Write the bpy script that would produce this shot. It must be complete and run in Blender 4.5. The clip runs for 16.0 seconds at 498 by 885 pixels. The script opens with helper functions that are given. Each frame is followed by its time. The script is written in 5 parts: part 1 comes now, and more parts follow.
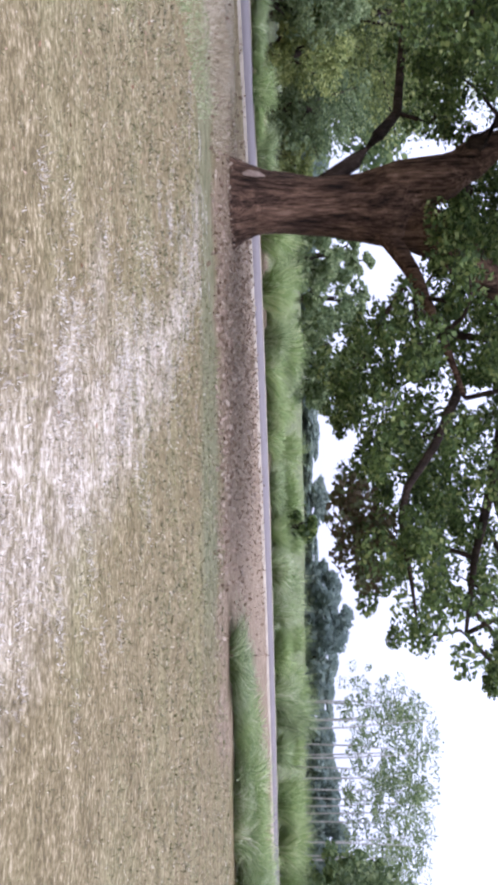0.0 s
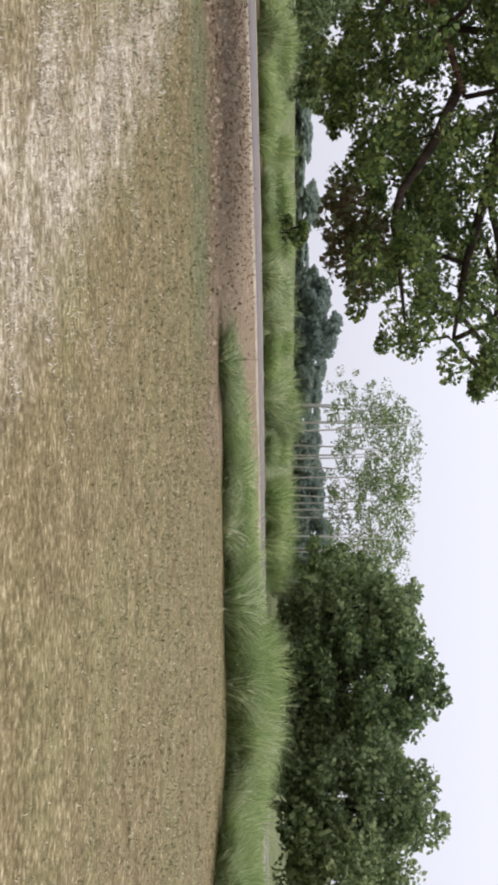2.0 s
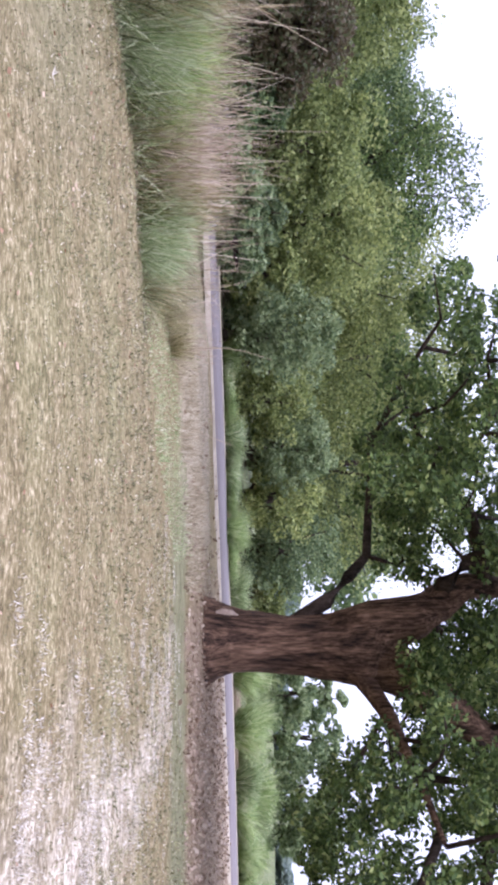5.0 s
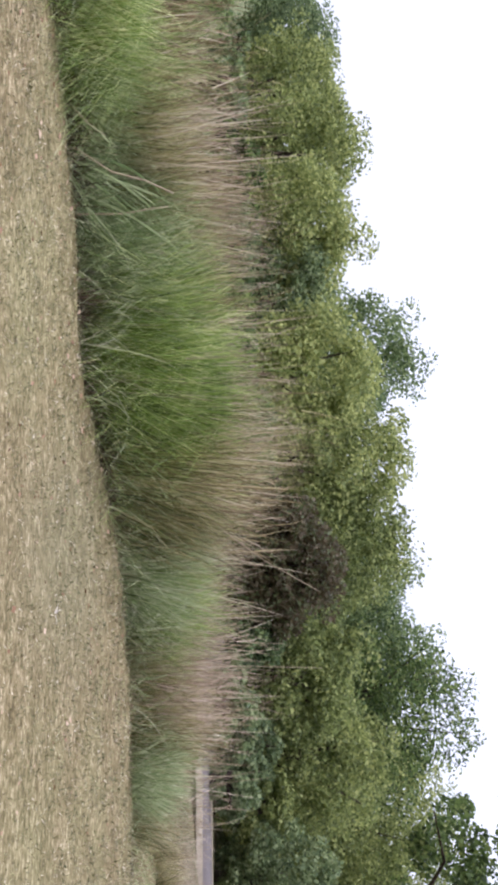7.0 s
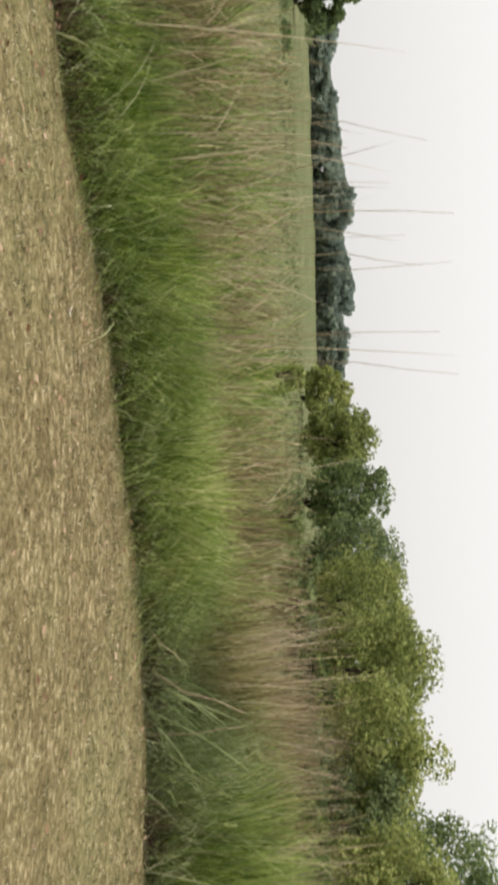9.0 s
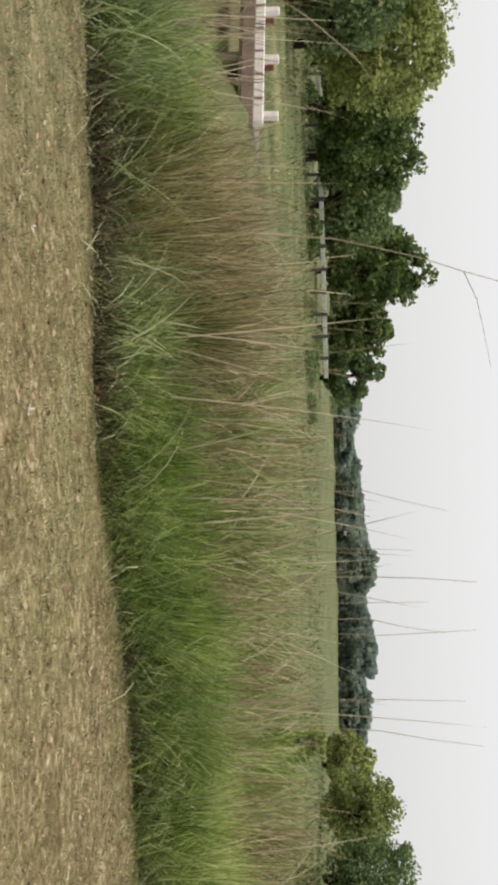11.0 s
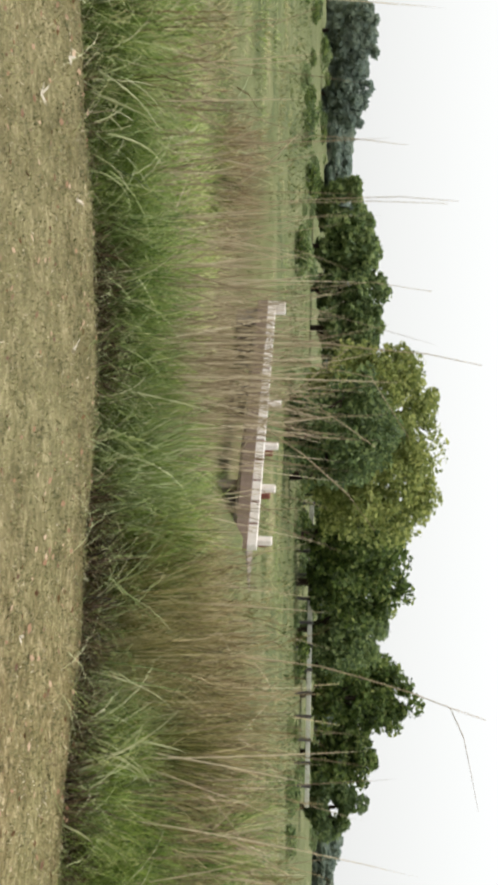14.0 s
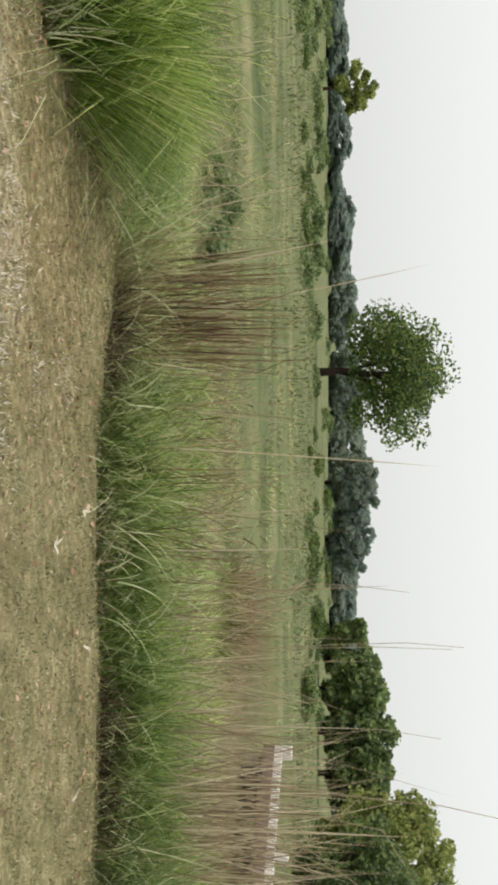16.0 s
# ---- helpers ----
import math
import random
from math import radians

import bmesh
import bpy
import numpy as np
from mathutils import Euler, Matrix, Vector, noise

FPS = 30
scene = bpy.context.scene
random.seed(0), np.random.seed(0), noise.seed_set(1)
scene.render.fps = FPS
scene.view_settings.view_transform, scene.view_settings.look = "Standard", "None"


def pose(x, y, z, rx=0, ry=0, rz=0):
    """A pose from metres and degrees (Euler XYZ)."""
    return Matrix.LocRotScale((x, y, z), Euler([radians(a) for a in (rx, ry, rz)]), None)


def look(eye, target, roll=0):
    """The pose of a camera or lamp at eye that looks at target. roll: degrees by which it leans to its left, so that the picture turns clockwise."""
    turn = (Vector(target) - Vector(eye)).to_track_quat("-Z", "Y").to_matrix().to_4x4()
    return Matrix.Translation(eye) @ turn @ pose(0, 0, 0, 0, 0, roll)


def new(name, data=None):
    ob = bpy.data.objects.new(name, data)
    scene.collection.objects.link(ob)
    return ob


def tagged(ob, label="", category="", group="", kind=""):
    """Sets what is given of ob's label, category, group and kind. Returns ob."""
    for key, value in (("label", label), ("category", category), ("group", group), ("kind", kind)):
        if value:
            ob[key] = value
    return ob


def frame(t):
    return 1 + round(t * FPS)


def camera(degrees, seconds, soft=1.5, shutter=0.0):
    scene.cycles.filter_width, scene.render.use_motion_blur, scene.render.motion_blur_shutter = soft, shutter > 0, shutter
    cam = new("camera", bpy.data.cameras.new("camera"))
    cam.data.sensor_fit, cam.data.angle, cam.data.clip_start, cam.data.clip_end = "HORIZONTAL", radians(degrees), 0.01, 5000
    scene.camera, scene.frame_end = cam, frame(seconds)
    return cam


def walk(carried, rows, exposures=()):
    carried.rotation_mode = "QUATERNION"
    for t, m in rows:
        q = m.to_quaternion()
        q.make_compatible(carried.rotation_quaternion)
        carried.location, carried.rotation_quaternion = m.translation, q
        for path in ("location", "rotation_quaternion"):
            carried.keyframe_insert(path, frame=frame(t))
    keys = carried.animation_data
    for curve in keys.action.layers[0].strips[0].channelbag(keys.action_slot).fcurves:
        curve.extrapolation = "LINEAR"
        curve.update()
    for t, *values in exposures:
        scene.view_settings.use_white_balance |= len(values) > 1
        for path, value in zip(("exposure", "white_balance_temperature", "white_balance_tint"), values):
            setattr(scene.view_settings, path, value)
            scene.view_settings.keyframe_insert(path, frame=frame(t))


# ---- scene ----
cam = camera(23.34, 16.0, soft=3.5, shutter=0.16)
EYE_H = 1.55
# seconds, yaw to the right, pitch, lean: degrees. The phone is held sideways, so that up is to the picture's right.
TURNS = (
    (0.0, 0.00, -2.98, 0.50),
    (0.5, 6.68, -2.86, 0.20),
    (1.0, 13.28, -3.05, -0.44),
    (1.5, 15.01, -3.17, -0.17),
    (2.0, 13.93, -2.48, -0.66),
    (2.5, 10.35, -1.19, -0.42),
    (3.0, 3.38, 0.01, -0.17),
    (3.5, -4.29, -1.25, 0.20),
    (4.0, -11.03, -1.26, 0.31),
    (4.2, -13.21, -1.33, 0.64),
    (6.3, -34.85, -0.77, -0.02),
    (6.5, -38.06, -0.57, 0.16),
    (7.0, -45.36, -0.88, 0.68),
    (7.5, -48.53, -0.86, 0.99),
    (8.0, -54.40, 0.13, 0.53),
    (8.5, -59.95, -2.77, 0.50),
    (9.0, -69.58, -3.79, 1.58),
    (9.5, -78.42, -2.72, 1.04),
    (10.0, -81.98, -4.09, 0.53),
    (10.2, -82.21, -4.33, 0.91),
    (12.3, -96.39, -4.58, -0.21),
    (12.5, -97.13, -4.88, -0.38),
    (13.0, -99.88, -4.89, -0.93),
    (13.5, -102.17, -3.72, -0.35),
    (14.0, -106.33, -3.80, -1.02),
    (14.5, -115.47, -3.51, -0.77),
    (15.0, -122.38, -3.56, -0.29),
    (15.5, -125.63, -4.10, 0.29),
    (16.0, -127.12, -4.21, 0.30),
)


def hold(yaw, pitch, lean):
    a = radians(yaw)
    return pose(0.09 * math.sin(a), 0.09 * math.cos(a), EYE_H, 90 + pitch, 0, -yaw) @ pose(0, 0, 0, 0, 0, 90 - lean)


walk(cam, [(t, hold(a, e, r)) for t, a, e, r in TURNS],
     exposures=((0, 0.46, 5250, 29), (0.6, 0.22, 5700, 23), (1.5, 0.07, 6050, 17), (2.5, -0.12, 6050, 17), (3.0, -0.03, 5950, 16), (3.5, 0.4, 5850, 15), (4.0, 0.68, 5600, 21), (6.5, 0.7, 5200, 36), (7.0, 0.36, 5600, 24), (7.5, 0.24, 5850, 17), (8.0, -0.3, 6500, 11), (8.5, -0.36, 6550, 10), (9.0, -0.02, 6750, 10), (9.5, -0.27, 6600, 10), (10.2, -0.27, 6600, 10), (12.5, 0.27, 6550, 9), (13.5, 0.27, 6550, 9), (14.0, 0.12, 6550, 8), (14.7, 0.0, 6600, 8), (16.0, -0.04, 6600, 7)))

# ---- light: a white overcast sky and a soft, high sun ----
world = bpy.data.worlds.new("world")
scene.world = world
world.use_nodes = True
wn = world.node_tree
for n in list(wn.nodes):
    wn.nodes.remove(n)
w_out, w_bg, w_mix = wn.nodes.new("ShaderNodeOutputWorld"), wn.nodes.new("ShaderNodeBackground"), wn.nodes.new("ShaderNodeMixRGB")
w_sky = wn.nodes.new("ShaderNodeTexSky")
w_sky.sky_type, w_sky.sun_disc, w_sky.sun_elevation, w_sky.sun_rotation = "NISHITA", False, radians(58), radians(150)
w_sky.air_density, w_sky.dust_density = 1.0, 4.0
w_mix.inputs[0].default_value = 0.93
w_mix.inputs[2].default_value = (9.6, 9.65, 9.7, 1)
wn.links.new(w_sky.outputs[0], w_mix.inputs[1])
# an overcast sky is brighter overhead than at the horizon
w_co, w_sep, w_up, w_mul = wn.nodes.new("ShaderNodeTexCoord"), wn.nodes.new("ShaderNodeSeparateXYZ"), wn.nodes.new("ShaderNodeMath"), wn.nodes.new("ShaderNodeVectorMath")
w_max = wn.nodes.new("ShaderNodeMath")
w_max.operation, w_up.operation, w_mul.operation = "MAXIMUM", "MULTIPLY_ADD", "SCALE"
wn.links.new(w_co.outputs["Generated"], w_sep.inputs[0])
wn.links.new(w_sep.outputs["Z"], w_max.inputs[0])
w_max.inputs[1].default_value = 0.0
wn.links.new(w_max.outputs[0], w_up.inputs[0])
w_up.inputs[1].default_value, w_up.inputs[2].default_value = 1.15, 0.86
wn.links.new(w_mix.outputs[0], w_mul.inputs[0])
wn.links.new(w_up.outputs[0], w_mul.inputs["Scale"])
wn.links.new(w_mul.outputs[0], w_bg.inputs[0])
wn.links.new(w_bg.outputs[0], w_out.inputs[0])
w_bg.inputs[1].default_value = 0.1

sun = new("sun", bpy.data.lights.new("sun", "SUN"))
sun.data.energy, sun.data.angle, sun.data.color = 1.0, radians(18), (1.0, 0.96, 0.9)
sun.matrix_world = look((0, 0, 30), (0 - 8.0, 0 - 13.8 * -1, 30 - 25.6))


# ---- materials ----
def nodes_of(name):
    m = bpy.data.materials.new(name)
    m.use_nodes = True
    t = m.node_tree
    return m, t, t.nodes["Principled BSDF"], t.nodes["Material Output"]


def ramp(t, stops):
    r = t.nodes.new("ShaderNodeValToRGB")
    r.color_ramp.elements[0].position, r.color_ramp.elements[0].color = stops[0][0], (*stops[0][1], 1)
    r.color_ramp.elements[1].position, r.color_ramp.elements[1].color = stops[-1][0], (*stops[-1][1], 1)
    for p, c in stops[1:-1]:
        e = r.color_ramp.elements.new(p)
        e.color = (*c, 1)
    return r


def noise_tex(t, scale, detail=4.0, rough=0.6, coord=None):
    n = t.nodes.new("ShaderNodeTexNoise")
    n.inputs["Scale"].default_value, n.inputs["Detail"].default_value, n.inputs["Roughness"].default_value = scale, detail, rough
    if coord is None:
        g = t.nodes.new("ShaderNodeNewGeometry")
        coord = g.outputs["Position"]
    t.links.new(coord, n.inputs["Vector"])
    return n


def mix(t, a, b, fac, mode="MIX"):
    m = t.nodes.new("ShaderNodeMixRGB")
    m.blend_type = mode
    for socket, v in ((m.inputs[0], fac), (m.inputs[1], a), (m.inputs[2], b)):
        if isinstance(v, bpy.types.NodeSocket):
            t.links.new(v, socket)
        elif isinstance(v, tuple):
            socket.default_value = (*v, 1)
        else:
            socket.default_value = v
    return m.outputs[0]


def leaf_material(name, stops, translucent=0.35, rough=0.55, patch=0.25, scale=0.9, each=0.0):
    """Leaves or blades: each one has its own shade, with larger patches over the plant."""
    m, t, b, out = nodes_of(name)
    g = t.nodes.new("ShaderNodeNewGeometry")
    r = ramp(t, stops)
    n = noise_tex(t, scale, 2.0)
    add = t.nodes.new("ShaderNodeMath")
    add.operation = "MULTIPLY_ADD"
    t.links.new(n.outputs["Fac"], add.inputs[0])
    add.inputs[1].default_value = patch * 2
    sub = t.nodes.new("ShaderNodeMath")
    sub.operation = "SUBTRACT"
    t.links.new(g.outputs["Random Per Island"], sub.inputs[0])
    sub.inputs[1].default_value = patch
    t.links.new(sub.outputs[0], add.inputs[2])
    last = add.outputs[0]
    if each:
        # one plant lighter or drier than the next
        o = t.nodes.new("ShaderNodeObjectInfo")
        own = t.nodes.new("ShaderNodeMath")
        own.operation = "MULTIPLY_ADD"
        t.links.new(o.outputs["Random"], own.inputs[0])
        own.inputs[1].default_value = each
        t.links.new(last, own.inputs[2])
        low = t.nodes.new("ShaderNodeMath")
        low.operation = "SUBTRACT"
        t.links.new(own.outputs[0], low.inputs[0])
        low.inputs[1].default_value = each / 2
        last = low.outputs[0]
    t.links.new(last, r.inputs[0])
    t.links.new(r.outputs[0], b.inputs["Base Color"])
    b.inputs["Roughness"].default_value = rough
    b.inputs["Specular IOR Level"].default_value = 0.3
    tr = t.nodes.new("ShaderNodeBsdfTranslucent")
    t.links.new(r.outputs[0], tr.inputs["Color"])
    mx = t.nodes.new("ShaderNodeMixShader")
    mx.inputs[0].default_value = translucent
    t.links.new(b.outputs[0], mx.inputs[1])
    t.links.new(tr.outputs[0], mx.inputs[2])
    t.links.new(mx.outputs[0], out.inputs[0])
    return m


def rough_material(name, stops, scale, rough=0.9, bump=0.3, fine=None, stretch=(1, 1, 1)):
    """Bark, stone, concrete: noise at two scales, with fine relief."""
    m, t, b, out = nodes_of(name)
    g = t.nodes.new("ShaderNodeNewGeometry")
    mp = t.nodes.new("ShaderNodeMapping")
    mp.inputs["Scale"].default_value = stretch
    t.links.new(g.outputs["Position"], mp.inputs["Vector"])
    n1, n2 = noise_tex(t, scale, 5, 0.65, mp.outputs[0]), noise_tex(t, fine or scale * 7, 3, 0.6, mp.outputs[0])
    r = ramp(t, stops)
    f = mix(t, n1.outputs["Fac"], n2.outputs["Fac"], 0.35)
    t.links.new(f, r.inputs[0])
    t.links.new(r.outputs[0], b.inputs["Base Color"])
    b.inputs["Roughness"].default_value = rough
    b.inputs["Specular IOR Level"].default_value = 0.2
    bp = t.nodes.new("ShaderNodeBump")
    bp.inputs["Strength"].default_value, bp.inputs["Distance"].default_value = bump, 0.05
    t.links.new(f, bp.inputs["Height"])
    t.links.new(bp.outputs[0], b.inputs["Normal"])
    return m


M_LEAF_BIG = leaf_material("broad_leaves", [(0.0, (0.036, 0.054, 0.018)), (0.45, (0.092, 0.142, 0.038)), (0.8, (0.175, 0.24, 0.064)), (1.0, (0.31, 0.35, 0.105))], 0.48, scale=0.7)
M_LEAF_DARK = leaf_material("dark_leaves", [(0.0, (0.0671, 0.0976, 0.0403)), (0.5, (0.134, 0.195, 0.0732)), (1.0, (0.293, 0.354, 0.134))], 0.45, scale=0.6, each=0.35)
M_LEAF_LIGHT = leaf_material("yellow_green_leaves", [(0.0, (0.11, 0.14, 0.042)), (0.5, (0.25, 0.295, 0.09)), (1.0, (0.47, 0.49, 0.17))], 0.48, scale=0.6, each=0.3)
M_LEAF_GREY = leaf_material("grey_green_leaves", [(0.0, (0.1, 0.14, 0.06)), (0.5, (0.19, 0.25, 0.105)), (1.0, (0.36, 0.41, 0.19))], 0.45, scale=0.6, each=0.35)
M_LEAF_DRY = leaf_material("withered_leaves", [(0.0, (0.06, 0.045, 0.02)), (0.5, (0.12, 0.09, 0.045)), (1.0, (0.12, 0.15, 0.06))])
# haze is put into this colour: distant leaves made paler and bluer
M_LEAF_HAZED = leaf_material("blue_green_leaves", [(0.0, (0.17, 0.22, 0.185)), (0.5, (0.215, 0.268, 0.218)), (1.0, (0.285, 0.33, 0.25))], 0.55, patch=0.15, scale=0.05, each=0.6)
M_GRASS = leaf_material("fresh_grass", [(0.0, (0.06, 0.1, 0.016)), (0.4, (0.18, 0.27, 0.045)), (0.75, (0.35, 0.445, 0.105)), (1.0, (0.68, 0.67, 0.31))], 0.45, patch=0.6, scale=2.2, each=0.45)
M_GRASS_DULL = leaf_material("mixed_grass", [(0.0, (0.05, 0.055, 0.018)), (0.35, (0.185, 0.18, 0.056)), (0.7, (0.37, 0.325, 0.13)), (1.0, (0.66, 0.57, 0.34))], 0.38, patch=0.6, scale=3.0, each=0.5)
M_GRASS_BLUE = leaf_material("blue_green_grass", [(0.0, (0.14, 0.19, 0.07)), (0.45, (0.32, 0.4, 0.17)), (0.85, (0.52, 0.57, 0.31)), (1.0, (0.74, 0.72, 0.5))], 0.48, patch=0.5, scale=3.5, each=0.25)
M_REED = leaf_material("dry_reed", [(0.0, (0.1, 0.07, 0.028)), (0.5, (0.27, 0.205, 0.092)), (1.0, (0.56, 0.46, 0.26))], 0.12, each=0.3)
M_CANE = leaf_material("brown_canes", [(0.0, (0.075, 0.042, 0.022)), (0.4, (0.19, 0.118, 0.06)), (0.75, (0.33, 0.235, 0.125)), (1.0, (0.52, 0.42, 0.24))], 0.15, each=0.3)
M_BASE = leaf_material("lush_grass", [(0.0, (0.056, 0.0952, 0.0202)), (0.45, (0.174, 0.258, 0.0594)), (0.8, (0.336, 0.414, 0.123)), (1.0, (0.65, 0.627, 0.336))], 0.45, patch=0.55, scale=3.5, each=0.35)
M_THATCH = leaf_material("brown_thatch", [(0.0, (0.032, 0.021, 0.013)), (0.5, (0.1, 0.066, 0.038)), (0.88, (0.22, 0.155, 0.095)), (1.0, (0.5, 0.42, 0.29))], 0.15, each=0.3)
M_HEDGE = leaf_material("soft_green_grass", [(0.0, (0.16, 0.23, 0.07)), (0.5, (0.31, 0.4, 0.14)), (0.9, (0.49, 0.55, 0.25)), (1.0, (0.64, 0.64, 0.38))], 0.5, patch=0.4, scale=0.5)
M_FIELD = leaf_material("field_grass", [(0.0, (0.065, 0.088, 0.03)), (0.5, (0.13, 0.16, 0.057)), (0.85, (0.21, 0.23, 0.094)), (1.0, (0.34, 0.3, 0.17))], 0.4, patch=0.6, scale=0.3)
M_PLUME = leaf_material("pale_stems", [(0.0, (0.2, 0.14, 0.085)), (0.5, (0.38, 0.28, 0.19)), (1.0, (0.62, 0.5, 0.38))], 0.2, each=0.3)
M_STRAW = leaf_material("cut_straw", [(0.0, (0.2, 0.165, 0.09)), (0.5, (0.39, 0.325, 0.2)), (1.0, (0.62, 0.54, 0.39))], 0.2)
M_TURF_DRY = leaf_material("dry_turf", [(0.05, (0.11, 0.083, 0.043)), (0.4, (0.175, 0.14, 0.075)), (0.7, (0.33, 0.275, 0.165)), (1.0, (0.68, 0.6, 0.44))], 0.2, patch=1.7, scale=7.0)
M_TURF_GREEN = leaf_material("green_turf", [(0.0, (0.078, 0.08, 0.03)), (0.5, (0.172, 0.172, 0.07)), (1.0, (0.38, 0.35, 0.17))], 0.25, patch=1.6, scale=4.0)
M_RUSSET = leaf_material("russet_leaves", [(0.0, (0.12, 0.06, 0.03)), (0.5, (0.3, 0.17, 0.09)), (1.0, (0.5, 0.36, 0.24))], 0.15)
M_LITTER = leaf_material("fallen_leaves", [(0.0, (0.17, 0.118, 0.075)), (0.4, (0.26, 0.185, 0.12)), (0.75, (0.35, 0.265, 0.18)), (1.0, (0.46, 0.38, 0.27))], 0.1, patch=0.4, scale=1.0)
M_ARCH = leaf_material("pale_blades", [(0.0, (0.065, 0.085, 0.03)), (0.3, (0.21, 0.27, 0.095)), (0.65, (0.43, 0.48, 0.225)), (1.0, (0.72, 0.7, 0.46))], 0.3)
M_STEM = leaf_material("grey_stems", [(0.0, (0.2, 0.15, 0.09)), (0.5, (0.38, 0.3, 0.19)), (1.0, (0.64, 0.54, 0.38))], 0.15)
M_SCAR = rough_material("bare_wood", [(0.3, (0.2, 0.14, 0.1)), (0.6, (0.36, 0.28, 0.21)), (0.8, (0.48, 0.4, 0.32))], 8.0, 0.9, 0.3)
M_PALE = leaf_material("bleached_straw", [(0.0, (0.36, 0.31, 0.23)), (0.5, (0.55, 0.485, 0.38)), (1.0, (0.76, 0.7, 0.6))], 0.15)
M_DEAD = leaf_material("dead_grass", [(0.0, (0.1, 0.075, 0.045)), (0.5, (0.26, 0.2, 0.12)), (0.8, (0.42, 0.36, 0.22)), (1.0, (0.62, 0.57, 0.4))], 0.2)
M_BARK = rough_material("brown_bark", [(0.36, (0.014, 0.009, 0.0065)), (0.47, (0.066, 0.038, 0.023)), (0.56, (0.14, 0.083, 0.049)), (0.68, (0.26, 0.165, 0.105))], 5.5, 0.92, 1.0, 22, (1, 1, 0.14))
# bark darkened so that the crown's shade on the limbs is in its colour
M_BARK_SHADED = rough_material("limb_bark", [(0.3, (0.012, 0.009, 0.007)), (0.5, (0.04, 0.028, 0.02)), (0.7, (0.1, 0.07, 0.05))], 5.5, 0.92, 0.9, 22, (1, 1, 0.3))
M_BARK_DARK = rough_material("dark_bark", [(0.25, (0.018, 0.013, 0.01)), (0.55, (0.05, 0.036, 0.026)), (0.8, (0.11, 0.08, 0.06))], 5.0, 0.92, 0.7, 20, (1, 1, 0.3))
M_BARK_PALE = rough_material("pale_bark", [(0.25, (0.3, 0.28, 0.24)), (0.6, (0.5, 0.47, 0.42)), (0.8, (0.66, 0.63, 0.58))], 6.0, 0.85, 0.3)
M_ROAD = rough_material("asphalt", [(0.3, (0.14, 0.12, 0.108)), (0.6, (0.2, 0.172, 0.157)), (0.8, (0.27, 0.235, 0.215))], 1.2, 0.9, 0.15, 40)
M_CONCRETE = rough_material("grey_concrete", [(0.25, (0.12, 0.1, 0.08)), (0.55, (0.26, 0.22, 0.18)), (0.8, (0.38, 0.34, 0.3))], 2.5, 0.9, 0.3, 25)
# pale tone of brightly lit field, put on the panels before the far trees
M_FIELD_STRIP = rough_material("pale_concrete", [(0.25, (0.3, 0.3, 0.24)), (0.55, (0.45, 0.45, 0.38)), (0.8, (0.6, 0.6, 0.52))], 1.5, 0.9, 0.2, 12)
M_WHITEWASH = rough_material("whitewash", [(0.25, (0.4, 0.34, 0.29)), (0.45, (0.66, 0.6, 0.55)), (0.8, (0.8, 0.78, 0.75))], 3.0, 0.85, 0.2, 25)
M_REDPAINT = rough_material("faded_red_paint", [(0.25, (0.1, 0.035, 0.025)), (0.6, (0.19, 0.07, 0.05)), (0.8, (0.25, 0.12, 0.09))], 6.0, 0.85, 0.2, 30)
M_BEAM = rough_material("stained_beam", [(0.3, (0.11, 0.08, 0.06)), (0.55, (0.21, 0.155, 0.125)), (0.8, (0.32, 0.25, 0.21))], 2.0, 0.9, 0.3, 18)
M_VERGE = rough_material("dry_verge", [(0.3, (0.17, 0.14, 0.09)), (0.5, (0.33, 0.275, 0.19)), (0.72, (0.52, 0.45, 0.34))], 1.6, 0.95, 0.4, 14)
M_METAL = rough_material("dark_metal", [(0.3, (0.05, 0.045, 0.045)), (0.7, (0.1, 0.09, 0.085))], 8.0, 0.6, 0.1)


# ---- geometry helpers ----
def polar(az, d, z=0.0):
    """A place by its compass angle from the first view (to the right), distance and height."""
    a = radians(az)
    return Vector((d * math.sin(a), d * math.cos(a), z))


def grid_mesh(name, co, quads, tris, mats, attributes=()):
    """A mesh out of arrays of places, quads and triangles."""
    me = bpy.data.meshes.new(name)
    co = np.asarray(co, dtype=np.float32)
    nq, nt = len(quads), len(tris)
    idx = np.concatenate([np.asarray(quads, dtype=np.int32).ravel(), np.asarray(tris, dtype=np.int32).ravel()])
    me.vertices.add(len(co))
    me.vertices.foreach_set("co", co.ravel())
    me.loops.add(len(idx))
    me.loops.foreach_set("vertex_index", idx)
    me.polygons.add(nq + nt)
    start = np.concatenate([np.arange(nq) * 4, nq * 4 + np.arange(nt) * 3]).astype(np.int32)
    me.polygons.foreach_set("loop_start", start)
    me.update(calc_edges=True)
    for m in mats:
        me.materials.append(m)
    for key, values in attributes:
        a = me.attributes.new(key, "FLOAT", "POINT")
        a.data.foreach_set("value", np.asarray(values, dtype=np.float32))
    return me


